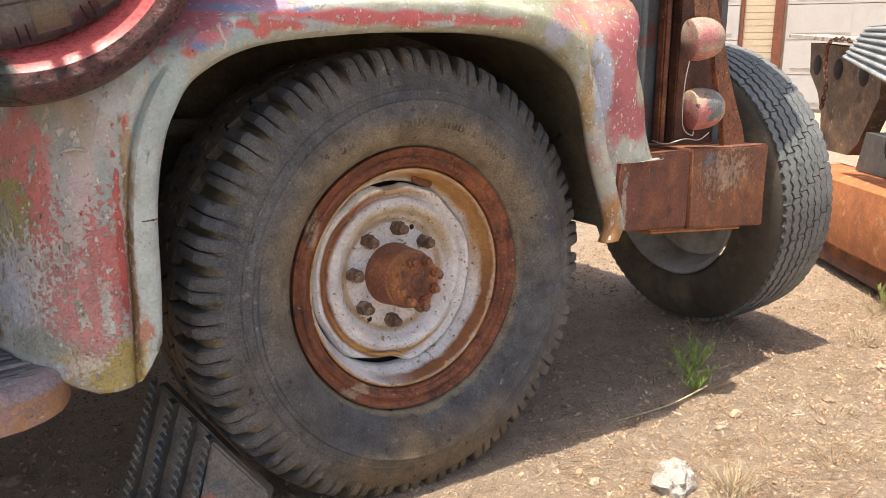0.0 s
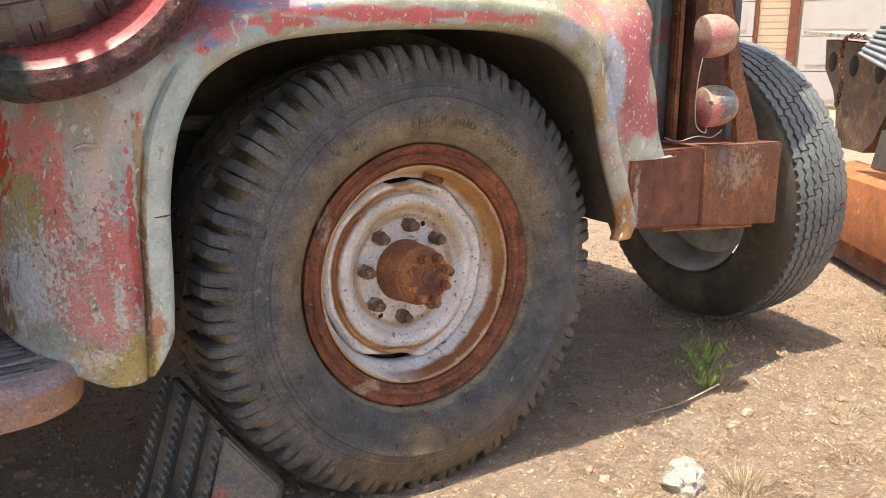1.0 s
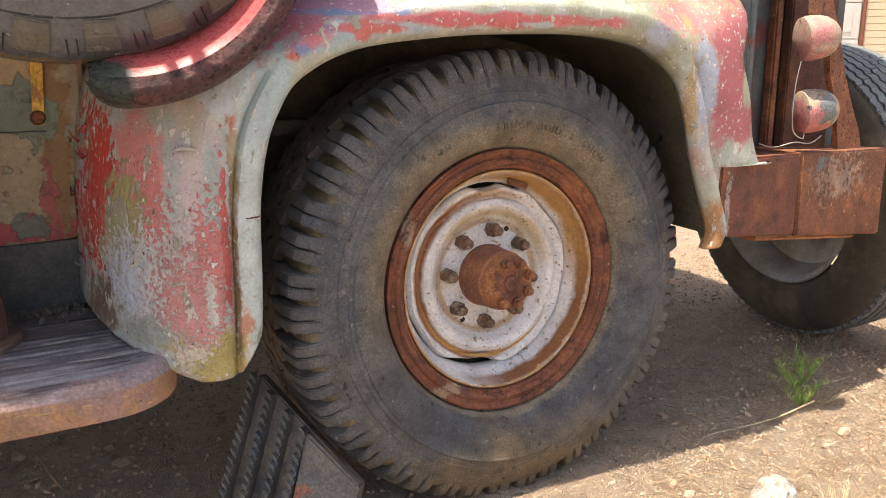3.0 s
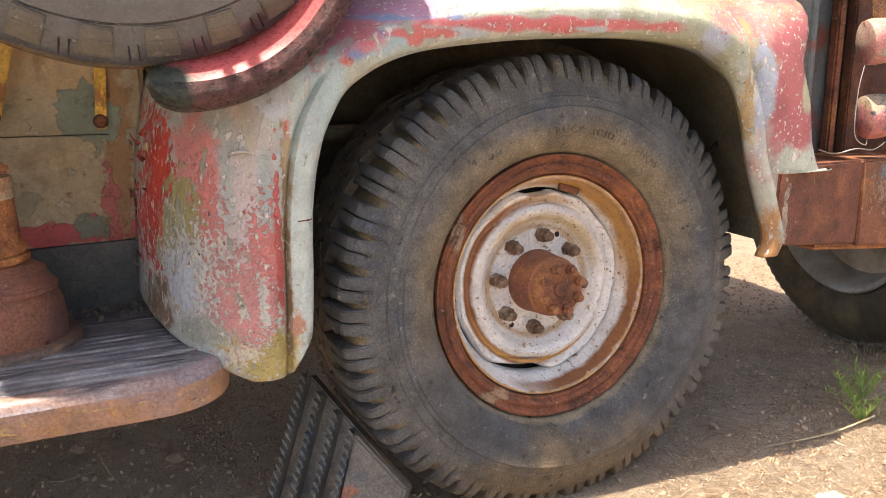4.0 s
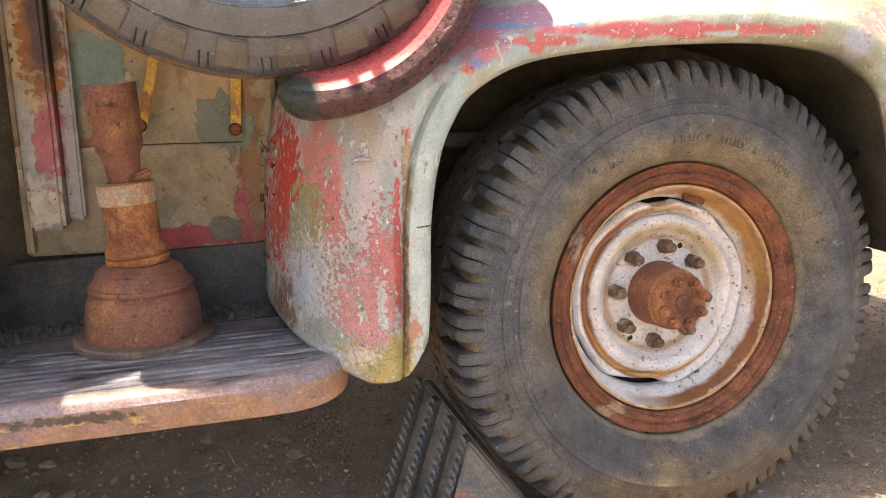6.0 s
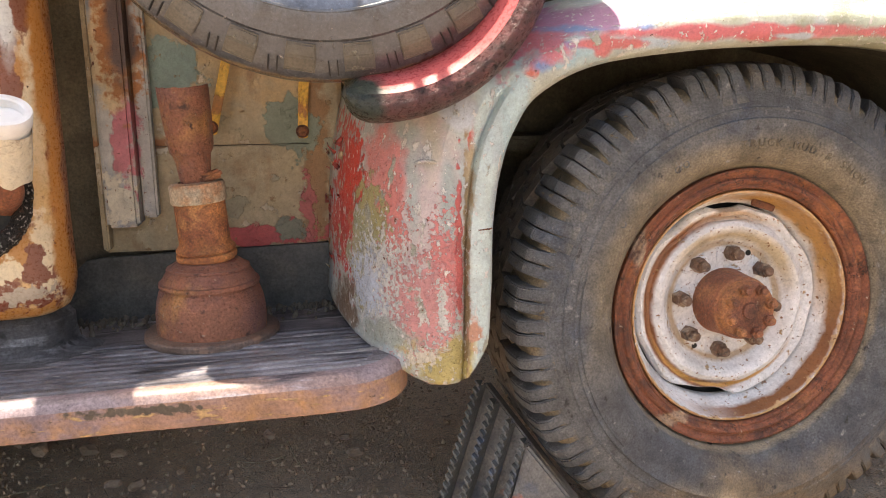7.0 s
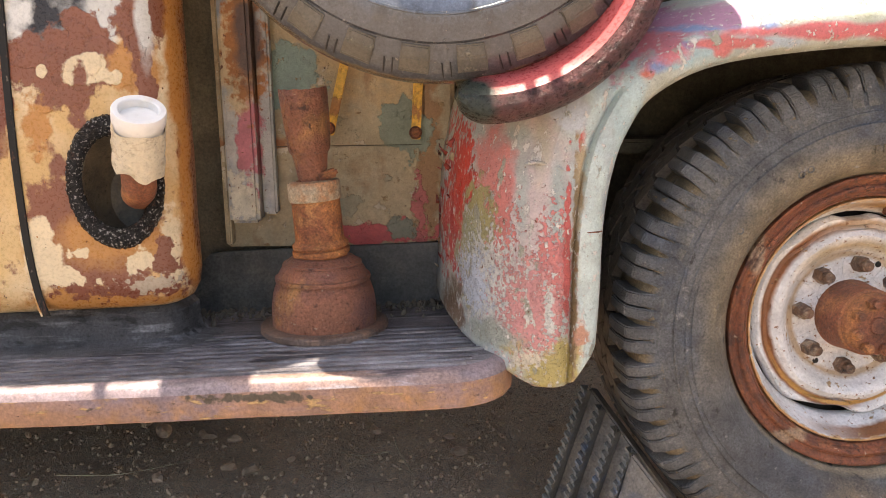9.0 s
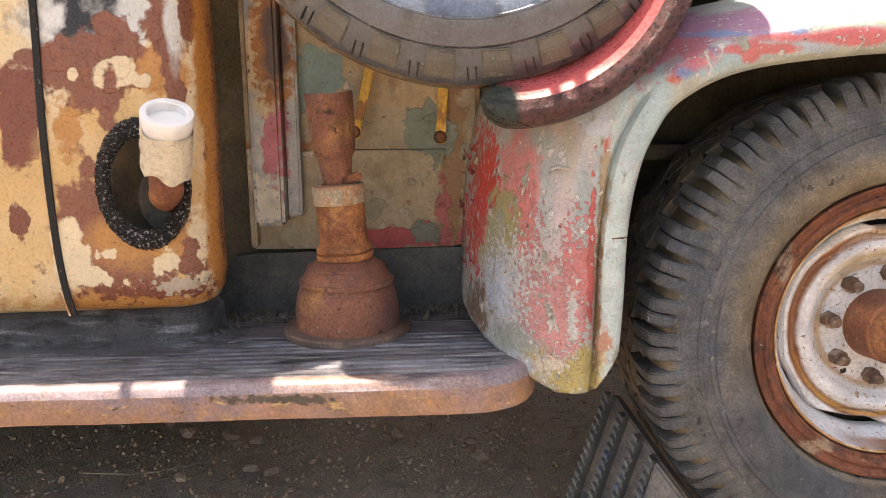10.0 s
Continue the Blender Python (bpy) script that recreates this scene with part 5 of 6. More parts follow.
def build_cab():
    fine = smooth_path([(x, y, 0) for x, y in CAB], 200)
    zs = [(0.398, 0.055), (0.400, 0.03), (0.408, 0.013), (0.425, 0.004), (0.45, 0.0)] + [(0.46 + 0.008 * i, 0.0) for i in range(36)] + [(0.76, 0), (1.0, 0.0), (1.4, 0.01), (1.7, 0.02)]
    bm = bmesh.new()
    vs = []
    for z, inset in zs:
        row = []
        for i, p in enumerate(fine):
            d = (fine[min(i + 1, 199)] - fine[max(i - 1, 0)]).normalized()
            n = Vector((d.y, -d.x, 0))
            q = p - n * (inset + 0.0015 * noise.noise((p.x * 9, z * 9, 1)))
            row.append(bm.verts.new((q.x, q.y, z + tz(q.x + 0.45))))
        vs.append(row)
    for a, b in zip(vs, vs[1:]):
        for k in range(len(a) - 1):
            c = (a[k].co + b[k + 1].co) / 2
            if ((c.x - FILL_C[0]) / 0.052) ** 2 + ((c.z - FILL_C[1]) / 0.082) ** 2 < 1 and c.y < 1.3:
                continue
            bm.faces.new((a[k], a[k + 1], b[k + 1], b[k]))
    part("cab_body", bm, "cream", truck, "cream cab body streaked with rust")
    seam = smooth_path([(x, 0, z) for x, z in SEAM], 60)
    part("door_seam", grid([[(p.x - 0.0065, 1.1985, p.z), (p.x - 0.0055, 1.1968, p.z), (p.x + 0.0045, 1.1968, p.z), (p.x + 0.0058, 1.1985, p.z)] for p in seam]), "gap", truck, "dark rusty door gap")
    part("door_edge", tube([(p.x - 0.0072, 1.1985, p.z) for p in seam], 0.0022, 8), "cream", truck)
    # recessed filler cup
    rows = []
    for i in range(49):
        a = 2 * math.pi * i / 48
        rows.append([(FILL_C[0] + rx * math.cos(a), y, FILL_C[1] + rz * math.sin(a) - 0.01 * k) for k, (rx, rz, y) in enumerate(((0.060, 0.090, 1.199), (0.052, 0.082, 1.205), (0.047, 0.072, 1.235), (0.035, 0.05, 1.262), (0.0, 0.0, 1.27)))])
    part("filler_cup", grid(rows), "tar_smooth", truck, "black filler recess")
    rows = []
    for i in range(241):
        a = 2 * math.pi * (i % 240) / 240
        ring_row = []
        for k in range(21):
            b = math.pi * k / 20
            u = 0.055 + 0.0125 * (1 - math.cos(b))
            x, z = u * 0.92 * math.cos(a), u * 1.27 * math.sin(a)
            lump = 0.0024 * noise.noise((x * 260, z * 260, 3)) + 0.0008 * noise.noise((x * 80, z * 80, 7))
            ring_row.append((FILL_C[0] + x + lump * math.cos(a), 1.201 - (0.014 + lump) * math.sin(b), FILL_C[1] + z + lump * math.sin(a)))
        rows.append(ring_row)
    part("filler_seal", grid(rows), "tar", truck, "tar-crusted filler seal")
    # unseen body added to shade the ground: door above, roof, hood, rear, far side
    bm = bmesh.new()
    # roof edge drawn to cast the shadow line on the running board
    plan = [(-1.7, 1.044), (-0.58, 1.044), (-0.53, 1.060), (-0.47, 1.106), (-0.42, 1.176), (-0.36, 1.266), (-0.36, 2.8), (-1.7, 2.8)]
    lo = [bm.verts.new((x, y, 1.70)) for x, y in plan]
    hi = [bm.verts.new((x, y, 1.78)) for x, y in plan]
    bm.faces.new(lo)
    bm.faces.new(hi)
    for i in range(len(plan)):
        j = (i + 1) % len(plan)
        bm.faces.new((lo[i], lo[j], hi[j], hi[i]))
    part("shade_roof", bm, "cream", truck, "unseen cab roof shaped for its shadow on the board", smooth=False)
    # unseen rear blocks and longer floor, added to close off light from the left
    part("shade_body", box(-3.6, 1.10, 0.55, -1.72, 2.80, 1.70, 0.03), "cream", truck, "unseen cream block that keeps light from under the truck")
    part("shade_board", box(-3.6, 1.06, 0.20, -1.31, 1.46, 0.30, 0.01), "board_edge", truck)
    part("cab_floor", box(-3.6, 1.36, 0.30, -0.48, 2.75, 0.335, 0), "black", truck)
    part("hood", box(-0.36, 1.20, 1.0, 1.70, 2.6, 1.50, 0.06), "fender", truck, "unseen faded hood sized for its ground shadow")
    part("engine_side", box(-0.36, 1.585, 0.60, 1.30, 2.5, 1.0, 0.02), "housing", truck)
    part("far_fender", box(-0.2, 2.6, 0.40, 1.25, 2.95, 0.95, 0.08), "fender", truck)
    part("far_board", box(-3.6, 2.70, 0.2, -0.2, 2.95, 0.42, 0.01), "board_edge", truck)
    part("chassis_rail", box(-1.7, 1.62, 0.42, 1.3, 1.70, 0.56, 0.005), "black", truck)
    # unseen arm added to split the sun patch on the running board
    part("shade_arm", box(-0.745, 0.92, 1.55, -0.728, 1.2, 1.57, 0.003), "dark_metal", truck)
    # unseen rods and plate added to cast shadow bars on the spare well
    part("shade_rod", box(-0.064, 0.94, 1.592, -0.050, 1.10, 1.606, 0.003), "dark_metal", truck)
    part("shade_rod", box(-0.032, 0.94, 1.592, -0.014, 1.10, 1.606, 0.003), "dark_metal", truck)
    part("shade_plate", box(-0.20, 0.95, 1.592, -0.108, 1.06, 1.598, 0.002), "dark_metal", truck)
    # unseen block added to shade a stretch of the board's edge
    part("shade_block", box(-0.63, 0.945, 1.45, -0.53, 1.135, 1.60, 0.004), "dark_metal", truck)


build_cab()
FILL_B = Vector((-0.392, 1.080, 0.711))
fd = Vector((0.25, -0.48, 0.84)).normalized()
part("filler_neck", tube(smooth_path([FILL_B - fd * 0.07, FILL_B - fd * 0.115, FILL_B - fd * 0.135 + Vector((-0.002, 0.010, 0)), Vector((-0.448, 1.20, 0.585)), Vector((-0.462, 1.262, 0.575))], 24), 0.024, 24), "rust", truck, "rusty filler neck")
cap = empty("pipe_cap", "white plastic pipe fitting wrapped with yellowed tape on a filler neck", "pipe")
cap.matrix_local = frame_of(FILL_B, fd)


def crumple(a, k):
    return (0.0022 * noise.noise((math.cos(a) * 2.5, math.sin(a) * 2.5, k * 1.3)) + 0.0014 * noise.noise((math.cos(a) * 7, math.sin(a) * 7, k * 2.1)), 0.006 * math.sin(2 * a) + 0.004 * math.sin(5 * a) if k < 2 else 0.002 * math.sin(3 * a))


part("tape_wrap", revolve([(0.031, -0.098), (0.0335, -0.097), (0.0350, -0.082), (0.0338, -0.068), (0.0350, -0.054), (0.0340, -0.042), (0.0350, -0.032), (0.0342, -0.024)], 64, crumple), "tape", cap, "yellowed crumpled tape")
part("fitting", revolve([(0.0305, -0.05), (0.032, -0.045), (0.0328, -0.024), (0.0345, -0.020), (0.0352, -0.018), (0.0355, -0.002), (0.0345, 0.0), (0.0275, 0.0), (0.0255, -0.002), (0.0255, -0.013), (0.0, -0.013)], 48), "pvc", cap, "white plastic fitting")

# bumper, upright and lamps
B0, B1 = Vector((1.050, 1.085, 0)), Vector((1.640, 1.190, 0))
bd = (B1 - B0).normalized()
BM = Matrix((bd, Vector((-bd.y, bd.x, 0)), Vector((0, 0, 1)))).transposed().to_4x4()
BM.translation = B0
BL = (B1 - B0).length


def worn_box(x0, y0, z0, x1, y1, z1, seed):
    bm = box(x0, y0, z0, x1, y1, z1, 0.004)
    bmesh.ops.subdivide_edges(bm, edges=bm.edges, cuts=3, use_grid_fill=True)
    for v in bm.verts:
        v.co += 0.002 * noise.noise_vector(v.co * 14 + Vector((seed, 0, 0)))
        v.co.z -= v.co.x * (0.108 if v.co.z < 0.5 else 0.032)
    bmesh.ops.transform(bm, matrix=BM, verts=bm.verts)
    return bm


part("bumper", worn_box(0.012, 0, 0.427, BL * 0.438, 0.012, 0.570, 1), "rust_red", truck, "rusty dark red steel bumper end")
part("bumper_plate", worn_box(BL * 0.438 + 0.002, -0.002, 0.425, BL, 0.15, 0.572, 2), "rust_plate", truck, "rusty welded bumper plate")
part("bumper_top", worn_box(0.10, 0.014, 0.556, BL * 0.43, 0.13, 0.568, 4), "rust_plate", truck)
part("bumper_lip", worn_box(0.14, 0.004, 0.417, BL * 0.85, 0.09, 0.426, 3), "rust_light", truck)
bm = bmesh.new()
shape = [(0.262, 1.15), (0.292, 1.15), (0.345, 0.95), (0.368, 0.865), (0.421, 0.7685), (0.454, 0.7027), (0.489, 0.6465), (0.5264, 0.594), (0.548, 0.5515), (0.448, 0.556), (0.431, 0.63), (0.3866, 0.7153), (0.369, 0.7966), (0.3057, 0.8307), (0.295, 0.90)]
faces = [[bm.verts.new(BM @ Vector((x, o, z))) for x, z in shape] for o in (0.03, 0.042)]
bm.faces.new(faces[0])
bm.faces.new(faces[1])
for i in range(len(shape)):
    j = (i + 1) % len(shape)
    bm.faces.new((faces[0][i], faces[0][j], faces[1][j], faces[1][i]))
bmesh.ops.bevel(bm, geom=bm.edges[:], offset=0.002, segments=2, affect="EDGES")
part("upright", bm, "rust_pitted", truck, "rusty upright plate", smooth=False)
part("upright_web", box(1.40, 1.265, 0.545, 1.535, 1.29, 1.2, 0.003), "rust_dark", truck, "pitted rusty web")
part("grille_side", box(1.24, 1.30, 0.45, 1.60, 1.34, 1.25, 0.004), "grille", truck, "dark blue-grey grille side")
part("grille_edge", box(1.365, 1.275, 0.56, 1.386, 1.298, 1.25, 0.004), "rust", truck)
part("fender_nose", box(1.165, 1.15, 0.56, 1.185, 1.27, 1.2, 0.006), "grille", truck)
part("hood_side", box(0.42, 1.32, 0.80, 1.28, 1.36, 1.1, 0.01), "fender", truck)


def marker_lamp(centre, material):
    prof = [(0.0, 0.003), (0.034, 0.003), (0.040, 0.0), (0.042, -0.008), (0.0425, -0.02), (0.041, -0.034), (0.037, -0.048), (0.030, -0.059), (0.020, -0.067), (0.010, -0.071), (0.0, -0.072)]

    def dent(a, k):
        return (0.0012 * noise.noise((math.cos(a) * 1.5, math.sin(a) * 2, k + centre[2] * 9)), 0)
    ob = part("marker_lamp", revolve(prof, 32, dent), material, truck, "faded red bullet-shaped marker lamp")
    ob.matrix_local = frame_of(Vector(centre), Vector((-0.90, 0.40, -0.10)))


marker_lamp((1.294, 1.145, 0.781), "lamp_red")
marker_lamp((1.310, 1.145, 0.643), "lamp_worn")
part("lamp_wire", tube(smooth_path([(1.286, 1.134, 0.740), (1.265, 1.124, 0.688), (1.268, 1.124, 0.614), (1.297, 1.124, 0.593), (1.312, 1.134, 0.604)], 24), 0.0010, 6), "wire", truck, "thin pale wire")
part("lamp_wire", tube(smooth_path([(1.228, 1.166, 0.583), (1.270, 1.166, 0.574), (1.312, 1.155, 0.583), (1.355, 1.155, 0.579), (1.386, 1.155, 0.593)], 24), 0.0012, 6), "wire", truck)

# ---- spare tyre ----
spare = empty("spare_tyre", "worn black spare tyre standing in the fender well", "tyre")
spare.matrix_local = frame_of(SPARE_C, Vector((0, -1, 0))) @ Matrix.Diagonal((0.872, 0.872, 0.872, 1))
SP = [(0.205, -0.03), (0.215, -0.020), (0.225, -0.010), (0.24, 0.002), (0.255, 0.0125), (0.270, 0.0195), (0.2845, 0.0235), (0.2855, 0.0250), (0.2885, 0.0252), (0.2900, 0.0238), (0.300, 0.0235), (0.327, 0.0185), (0.330, 0.0138), (0.347, 0.0102), (0.3665, 0.0004), (0.3805, -0.0135), (0.3865, -0.031), (0.3873, -0.09), (0.384, -0.13), (0.37, -0.17), (0.33, -0.20), (0.26, -0.20), (0.21, -0.175)]
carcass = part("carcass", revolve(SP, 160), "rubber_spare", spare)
count = 26
pw = 2 * math.pi * 0.375 / count
# sipes are thin black slivers, dark as the shade in a cut slot
sipe_section = [(0.355, 0.0085), (0.357, 0.0092), (0.3665, 0.0037), (0.3765, -0.0050), (0.3765, -0.009), (0.36, 0.0)]
sp_sipe = block_mesh("sipe", sipe_section, [(pw * 0.20, pw * 0.20 + 0.0018), (pw * 0.34, pw * 0.34 + 0.0018)], "black", 0.0, 1.0)
pad_section = [(0.331, 0.0155), (0.334, 0.0172), (0.352, 0.0139), (0.371, 0.0035), (0.373, 0.0), (0.35, 0.008)]
sp_pad = block_mesh("shoulder_pad", pad_section, [(-pw * 0.40, pw * 0.10)], "rubber_pad", 0.0, 0.92)
for i in range(count):
    m = Matrix.Rotation(2 * math.pi * (i + 0.35) / count, 4, "Z")
    share("shoulder_pad", sp_pad, carcass, m)
    share("sipe", sp_sipe, carcass, m)
worn = random.Random(5)
for row, (r0, start, step, n, size) in enumerate(((0.313, 284, 2.7, 12, 0.0058), (0.296, 286, 1.9, 20, 0.0036))):
    for i in range(n):
        a = start - i * step
        ob = part("mould_mark", box(-size * 0.72, -size, 0, size * 0.72, size, 0.0016, 0.0006), "rubber_spare", carcass)
        ob.matrix_local = Matrix.Rotation(radians(a - 90 + worn.uniform(-0.3, 0.3)), 4, "Z") @ Matrix.Translation((0, r0, 0.0203 if row == 0 else 0.0228)) @ Matrix.Rotation(radians(-10 if row == 0 else -3), 4, "X")

# ---- jack on the running board ----
jack = empty("screw_jack", "rusty old screw jack standing on a running board", "jack", (-0.19, 1.30, 0.344 + tz(-0.19)))


def pitted(a, k):
    return (0.0008 * noise.noise((math.cos(a) * 3, math.sin(a) * 3, k * 0.7)), 0)


part("flange", revolve([(0.0, 0.0), (0.104, 0.0), (0.1065, 0.003), (0.1065, 0.010), (0.104, 0.0125), (0.089, 0.0135), (0.08, 0.014)], 72, pitted), "jack_flange", jack, "grey-brown rusty foot flange")
part("base", revolve([(0.0865, 0.0132), (0.0868, 0.020), (0.0865, 0.045), (0.0835, 0.064), (0.0790, 0.078), (0.0745, 0.0840), (0.0740, 0.0855), (0.0785, 0.0865), (0.0792, 0.0895), (0.0785, 0.0930), (0.0740, 0.0940), (0.0735, 0.0960), (0.0690, 0.105), (0.0640, 0.112), (0.0655, 0.1135), (0.0645, 0.1160), (0.060, 0.117), (0.052, 0.124), (0.0475, 0.126), (0.040, 0.1265)], 72, pitted), "jack_rust", jack, "bell-shaped dark rusty base")
TIP = Matrix.Translation((0, 0, 0.12)) @ Matrix.Rotation(radians(-4), 4, "Y") @ Matrix.Translation((0, 0, -0.12))
part("barrel", revolve([(0.043, 0.125), (0.0435, 0.1285), (0.0465, 0.129), (0.0475, 0.132), (0.0472, 0.137), (0.0430, 0.1385), (0.0430, 0.1405), (0.0462, 0.142), (0.0462, 0.147), (0.0435, 0.150), (0.0405, 0.153), (0.0398, 0.158), (0.0395, 0.218), (0.038, 0.222)], 56, pitted), "rust_light", jack, "light rusty barrel").matrix_local = TIP
part("collar", revolve([(0.030, 0.219), (0.0415, 0.219), (0.043, 0.222), (0.043, 0.246), (0.041, 0.250), (0.028, 0.252)], 48, pitted), "collar", jack, "pale brown ring collar").matrix_local = TIP
part("lever_stub", box(-0.018, -0.009, 0, 0.018, 0.009, 0.014, 0.004), "rust", jack).matrix_local = TIP @ pose(0.026, -0.012, 0.252, 0, -14, 25)
part("screw", revolve([(0.022, 0.24), (0.0235, 0.255), (0.0262, 0.282), (0.0285, 0.294), (0.0325, 0.299), (0.0340, 0.306), (0.0348, 0.317), (0.0365, 0.345), (0.0385, 0.392), (0.0378, 0.398), (0.0335, 0.396), (0.0305, 0.375), (0.0, 0.365)], 64, lambda a, k: (0.0008 * math.sin(9 * a + k), 0.0018 * math.sin(a * 2 + 1) + 0.0016 * noise.noise((math.cos(a) * 3, math.sin(a) * 3, 4)) if k > 7 else 0)), "jack_rust", jack, "rusty screw head with a broken rim").matrix_local = TIP

# ---- wheel chock ----
chock = empty("wheel_chock", "dark ribbed metal wheel chock wedged at a tyre", "chock")
CA, CF, CL = Vector((0.250, 1.25, 0.245)), Vector((0.368, 1.10, 0.092)), Vector((0.198, 1.225, 0.103))


def build_chock():
    u = (CF - CA)
    v = (CL - CA)
    n = v.cross(u).normalized()
    if n.y > 0:
        n = -n
    # sloped plate with thickness
    bm = bmesh.new()
    corners = [CA, CF, CF + v * 0.78, CA + v * 1.98]
    f1 = [bm.verts.new(c) for c in corners]
    f2 = [bm.verts.new(c - n * 0.03) for c in corners]
    bm.faces.new(f1)
    bm.faces.new(f2)
    for i in range(4):
        j = (i + 1) % 4
        bm.faces.new((f1[i], f1[j], f2[j], f2[i]))
    bmesh.ops.bevel(bm, geom=bm.edges[:], offset=0.003, segments=2, affect="EDGES")
    part("plate", bm, "chock", chock, "brown-grey sloped plate")
    # toothed ribs
    for s in (0.01, 0.17, 0.34, 0.50):
        bm = bmesh.new()
        a = CA + u * s
        length_v = v * (1.95 - 1.1 * s)
        steps = 4 * int(length_v.length / 0.0135)
        top, bot = [], []
        uu = u.normalized() * 0.0055
        rows = []
        for k in range(steps + 1):
            p = a + length_v * (k / steps)
            h = 0.024 + (0.009 if k % 4 < 2 else 0.0)
            rows.append([p - uu, p - uu + n * h, p + uu + n * h, p + uu])
        grid([[tuple(q) for q in r] for r in rows], bm)
        part("toothed_rib", bm, "chock_rib", chock, "dark toothed rib", smooth=False)
    # front gusset facing the tyre's foot
    bm = bmesh.new()
    g = [CA + u * 0.52 + n * 0.024, CF + n * 0.012, CF + n * 0.012 + v * 0.76, CA + u * 0.56 + v * 1.3 + n * 0.024]
    f1 = [bm.verts.new(c) for c in g]
    f2 = [bm.verts.new(c - n * 0.02) for c in g]
    bm.faces.new(f1)
    bm.faces.new(f2)
    for i in range(4):
        j = (i + 1) % 4
        bm.faces.new((f1[i], f1[j], f2[j], f2[i]))
    bmesh.ops.bevel(bm, geom=bm.edges[:], offset=0.004, segments=2, affect="EDGES")
    part("side_plate", bm, "chock", chock, "smooth dusty side plate")


build_chock()

# ---- second wheel standing on the ground ----
loose = empty("loose_wheel", "grey worn truck tyre on a silver wheel standing on the ground", "wheel")
LA = Vector((math.cos(radians(175.5)) * math.cos(radians(-6.8)), math.sin(radians(175.5)) * math.cos(radians(-6.8)), math.sin(radians(-6.8))))
loose.matrix_local = frame_of(Vector((1.745, 1.575, 0.383)), LA)
prof = [(0.236, -0.02), (0.245, 0.0), (0.262, 0.012), (0.30, 0.018), (0.34, 0.010), (0.368, -0.004), (0.378, -0.012)]
carc = part("carcass", revolve(prof + [(0.380, -0.02), (0.386, -0.10), (0.380, -0.185), (0.36, -0.20), (0.30, -0.215), (0.24, -0.2)], 128), "rubber_brown", loose, "brown dusty sidewall")
bm = bmesh.new()
for row in range(7):
    h0 = -0.018 - 0.0238 * row
    for i in range(176):
        a0, a1 = 2 * math.pi * i / 176, 2 * math.pi * (i + 1) / 176
        z0 = 0.003 * (1 if i % 2 else -1)
        z1 = -z0
        r = 0.394 - 0.9 * (h0 + 0.10) ** 2
        if (i * 3 + row * 5) % 8 == 0:
            a1 -= 0.2 * (a1 - a0)
        quad = []
        for a, dz in ((a0, z0), (a1, z1)):
            quad += [(math.cos(a), math.sin(a), h0 + dz), (math.cos(a), math.sin(a), h0 - 0.0195 + dz)]
        top = [bm.verts.new((c * r, s_ * r, h)) for c, s_, h in quad]
        low = [bm.verts.new((c * (r - 0.014), s_ * (r - 0.014), h)) for c, s_, h in quad]
        bm.faces.new((top[0], top[1], top[3], top[2]))
        for p, q in ((0, 1), (1, 3), (3, 2), (2, 0)):
            bm.faces.new((top[p], top[q], low[q], low[p]))
part("tread", bm, "rubber_grey", loose, "grey zigzag tread", smooth=False)["kind"] = "stuff"
part("rim", revolve([(0.243, 0.004), (0.238, 0.006), (0.234, 0.0), (0.226, -0.006), (0.214, -0.05), (0.205, -0.085), (0.15, -0.10), (0.11, -0.085), (0.07, -0.08), (0.065, -0.10), (0.0, -0.10)], 96), "silver", loose, "dull silver wheel")

# ---- wreck beyond ----
WT = Vector((-0.5732, -0.8194, 0))
WN = Vector((-0.8194, 0.5732, 0))
WM = Matrix((WT, WN, Vector((0, 0, 1)))).transposed().to_4x4()
WM.translation = (2.6835, 1.6845, 0)
wreck = empty("wrecked_car", "stripped rusty car front with an orange fender", "car wreck")


def slab(outline, t0, t1):
    bm = bmesh.new()
    a = [bm.verts.new(WM @ Vector((x, t0, z))) for x, z in outline]
    b = [bm.verts.new(WM @ Vector((x, t1, z))) for x, z in outline]
    bm.faces.new(a)
    bm.faces.new(b)
    for i in range(len(outline)):
        j = (i + 1) % len(outline)
        bm.faces.new((a[i], a[j], b[j], b[i]))
    return bm


rows = []
for i in range(15):
    x = -0.25 + 1.1 * i / 14
    rows.append([tuple(WM @ Vector((x, y, z))) for y, z in ((-0.16, 0.360), (-0.05, 0.352), (-0.01, 0.335), (0.0, 0.28), (0.0, 0.15), (-0.01, 0.115), (-0.03, 0.108), (-0.03, 0.06))])
part("fender", grid(rows), "orange", wreck, "faded orange fender")
part("sill", slab([(-0.4, 0.03), (0.9, 0.03), (0.9, 0.10), (-0.4, 0.10)], -0.5, -0.03), "rust_dark", wreck)
part("engine_bay_side", slab([(-0.62, 0.82), (-0.30, 0.80), (0.02, 0.77), (0.02, 0.62), (-0.10, 0.45), (-0.17, 0.40), (-0.42, 0.40), (-0.45, 0.54), (-0.50, 0.62), (-0.60, 0.70)], -0.20, -0.14), "wreck_brown", wreck, "dark rusty engine bay side")
# flat black discs stand in for the shade inside the round openings
for x, z in ((-0.53, 0.73), (-0.33, 0.715), (-0.11, 0.695)):
    ob = part("hole_ring", revolve([(0.0, 0.0012), (0.038, 0.0012), (0.040, 0.0)], 28), "black", wreck, "round dark opening")
    ob.matrix_local = WM @ frame_of(Vector((x, -0.139, z)), Vector((0, 1, 0)))
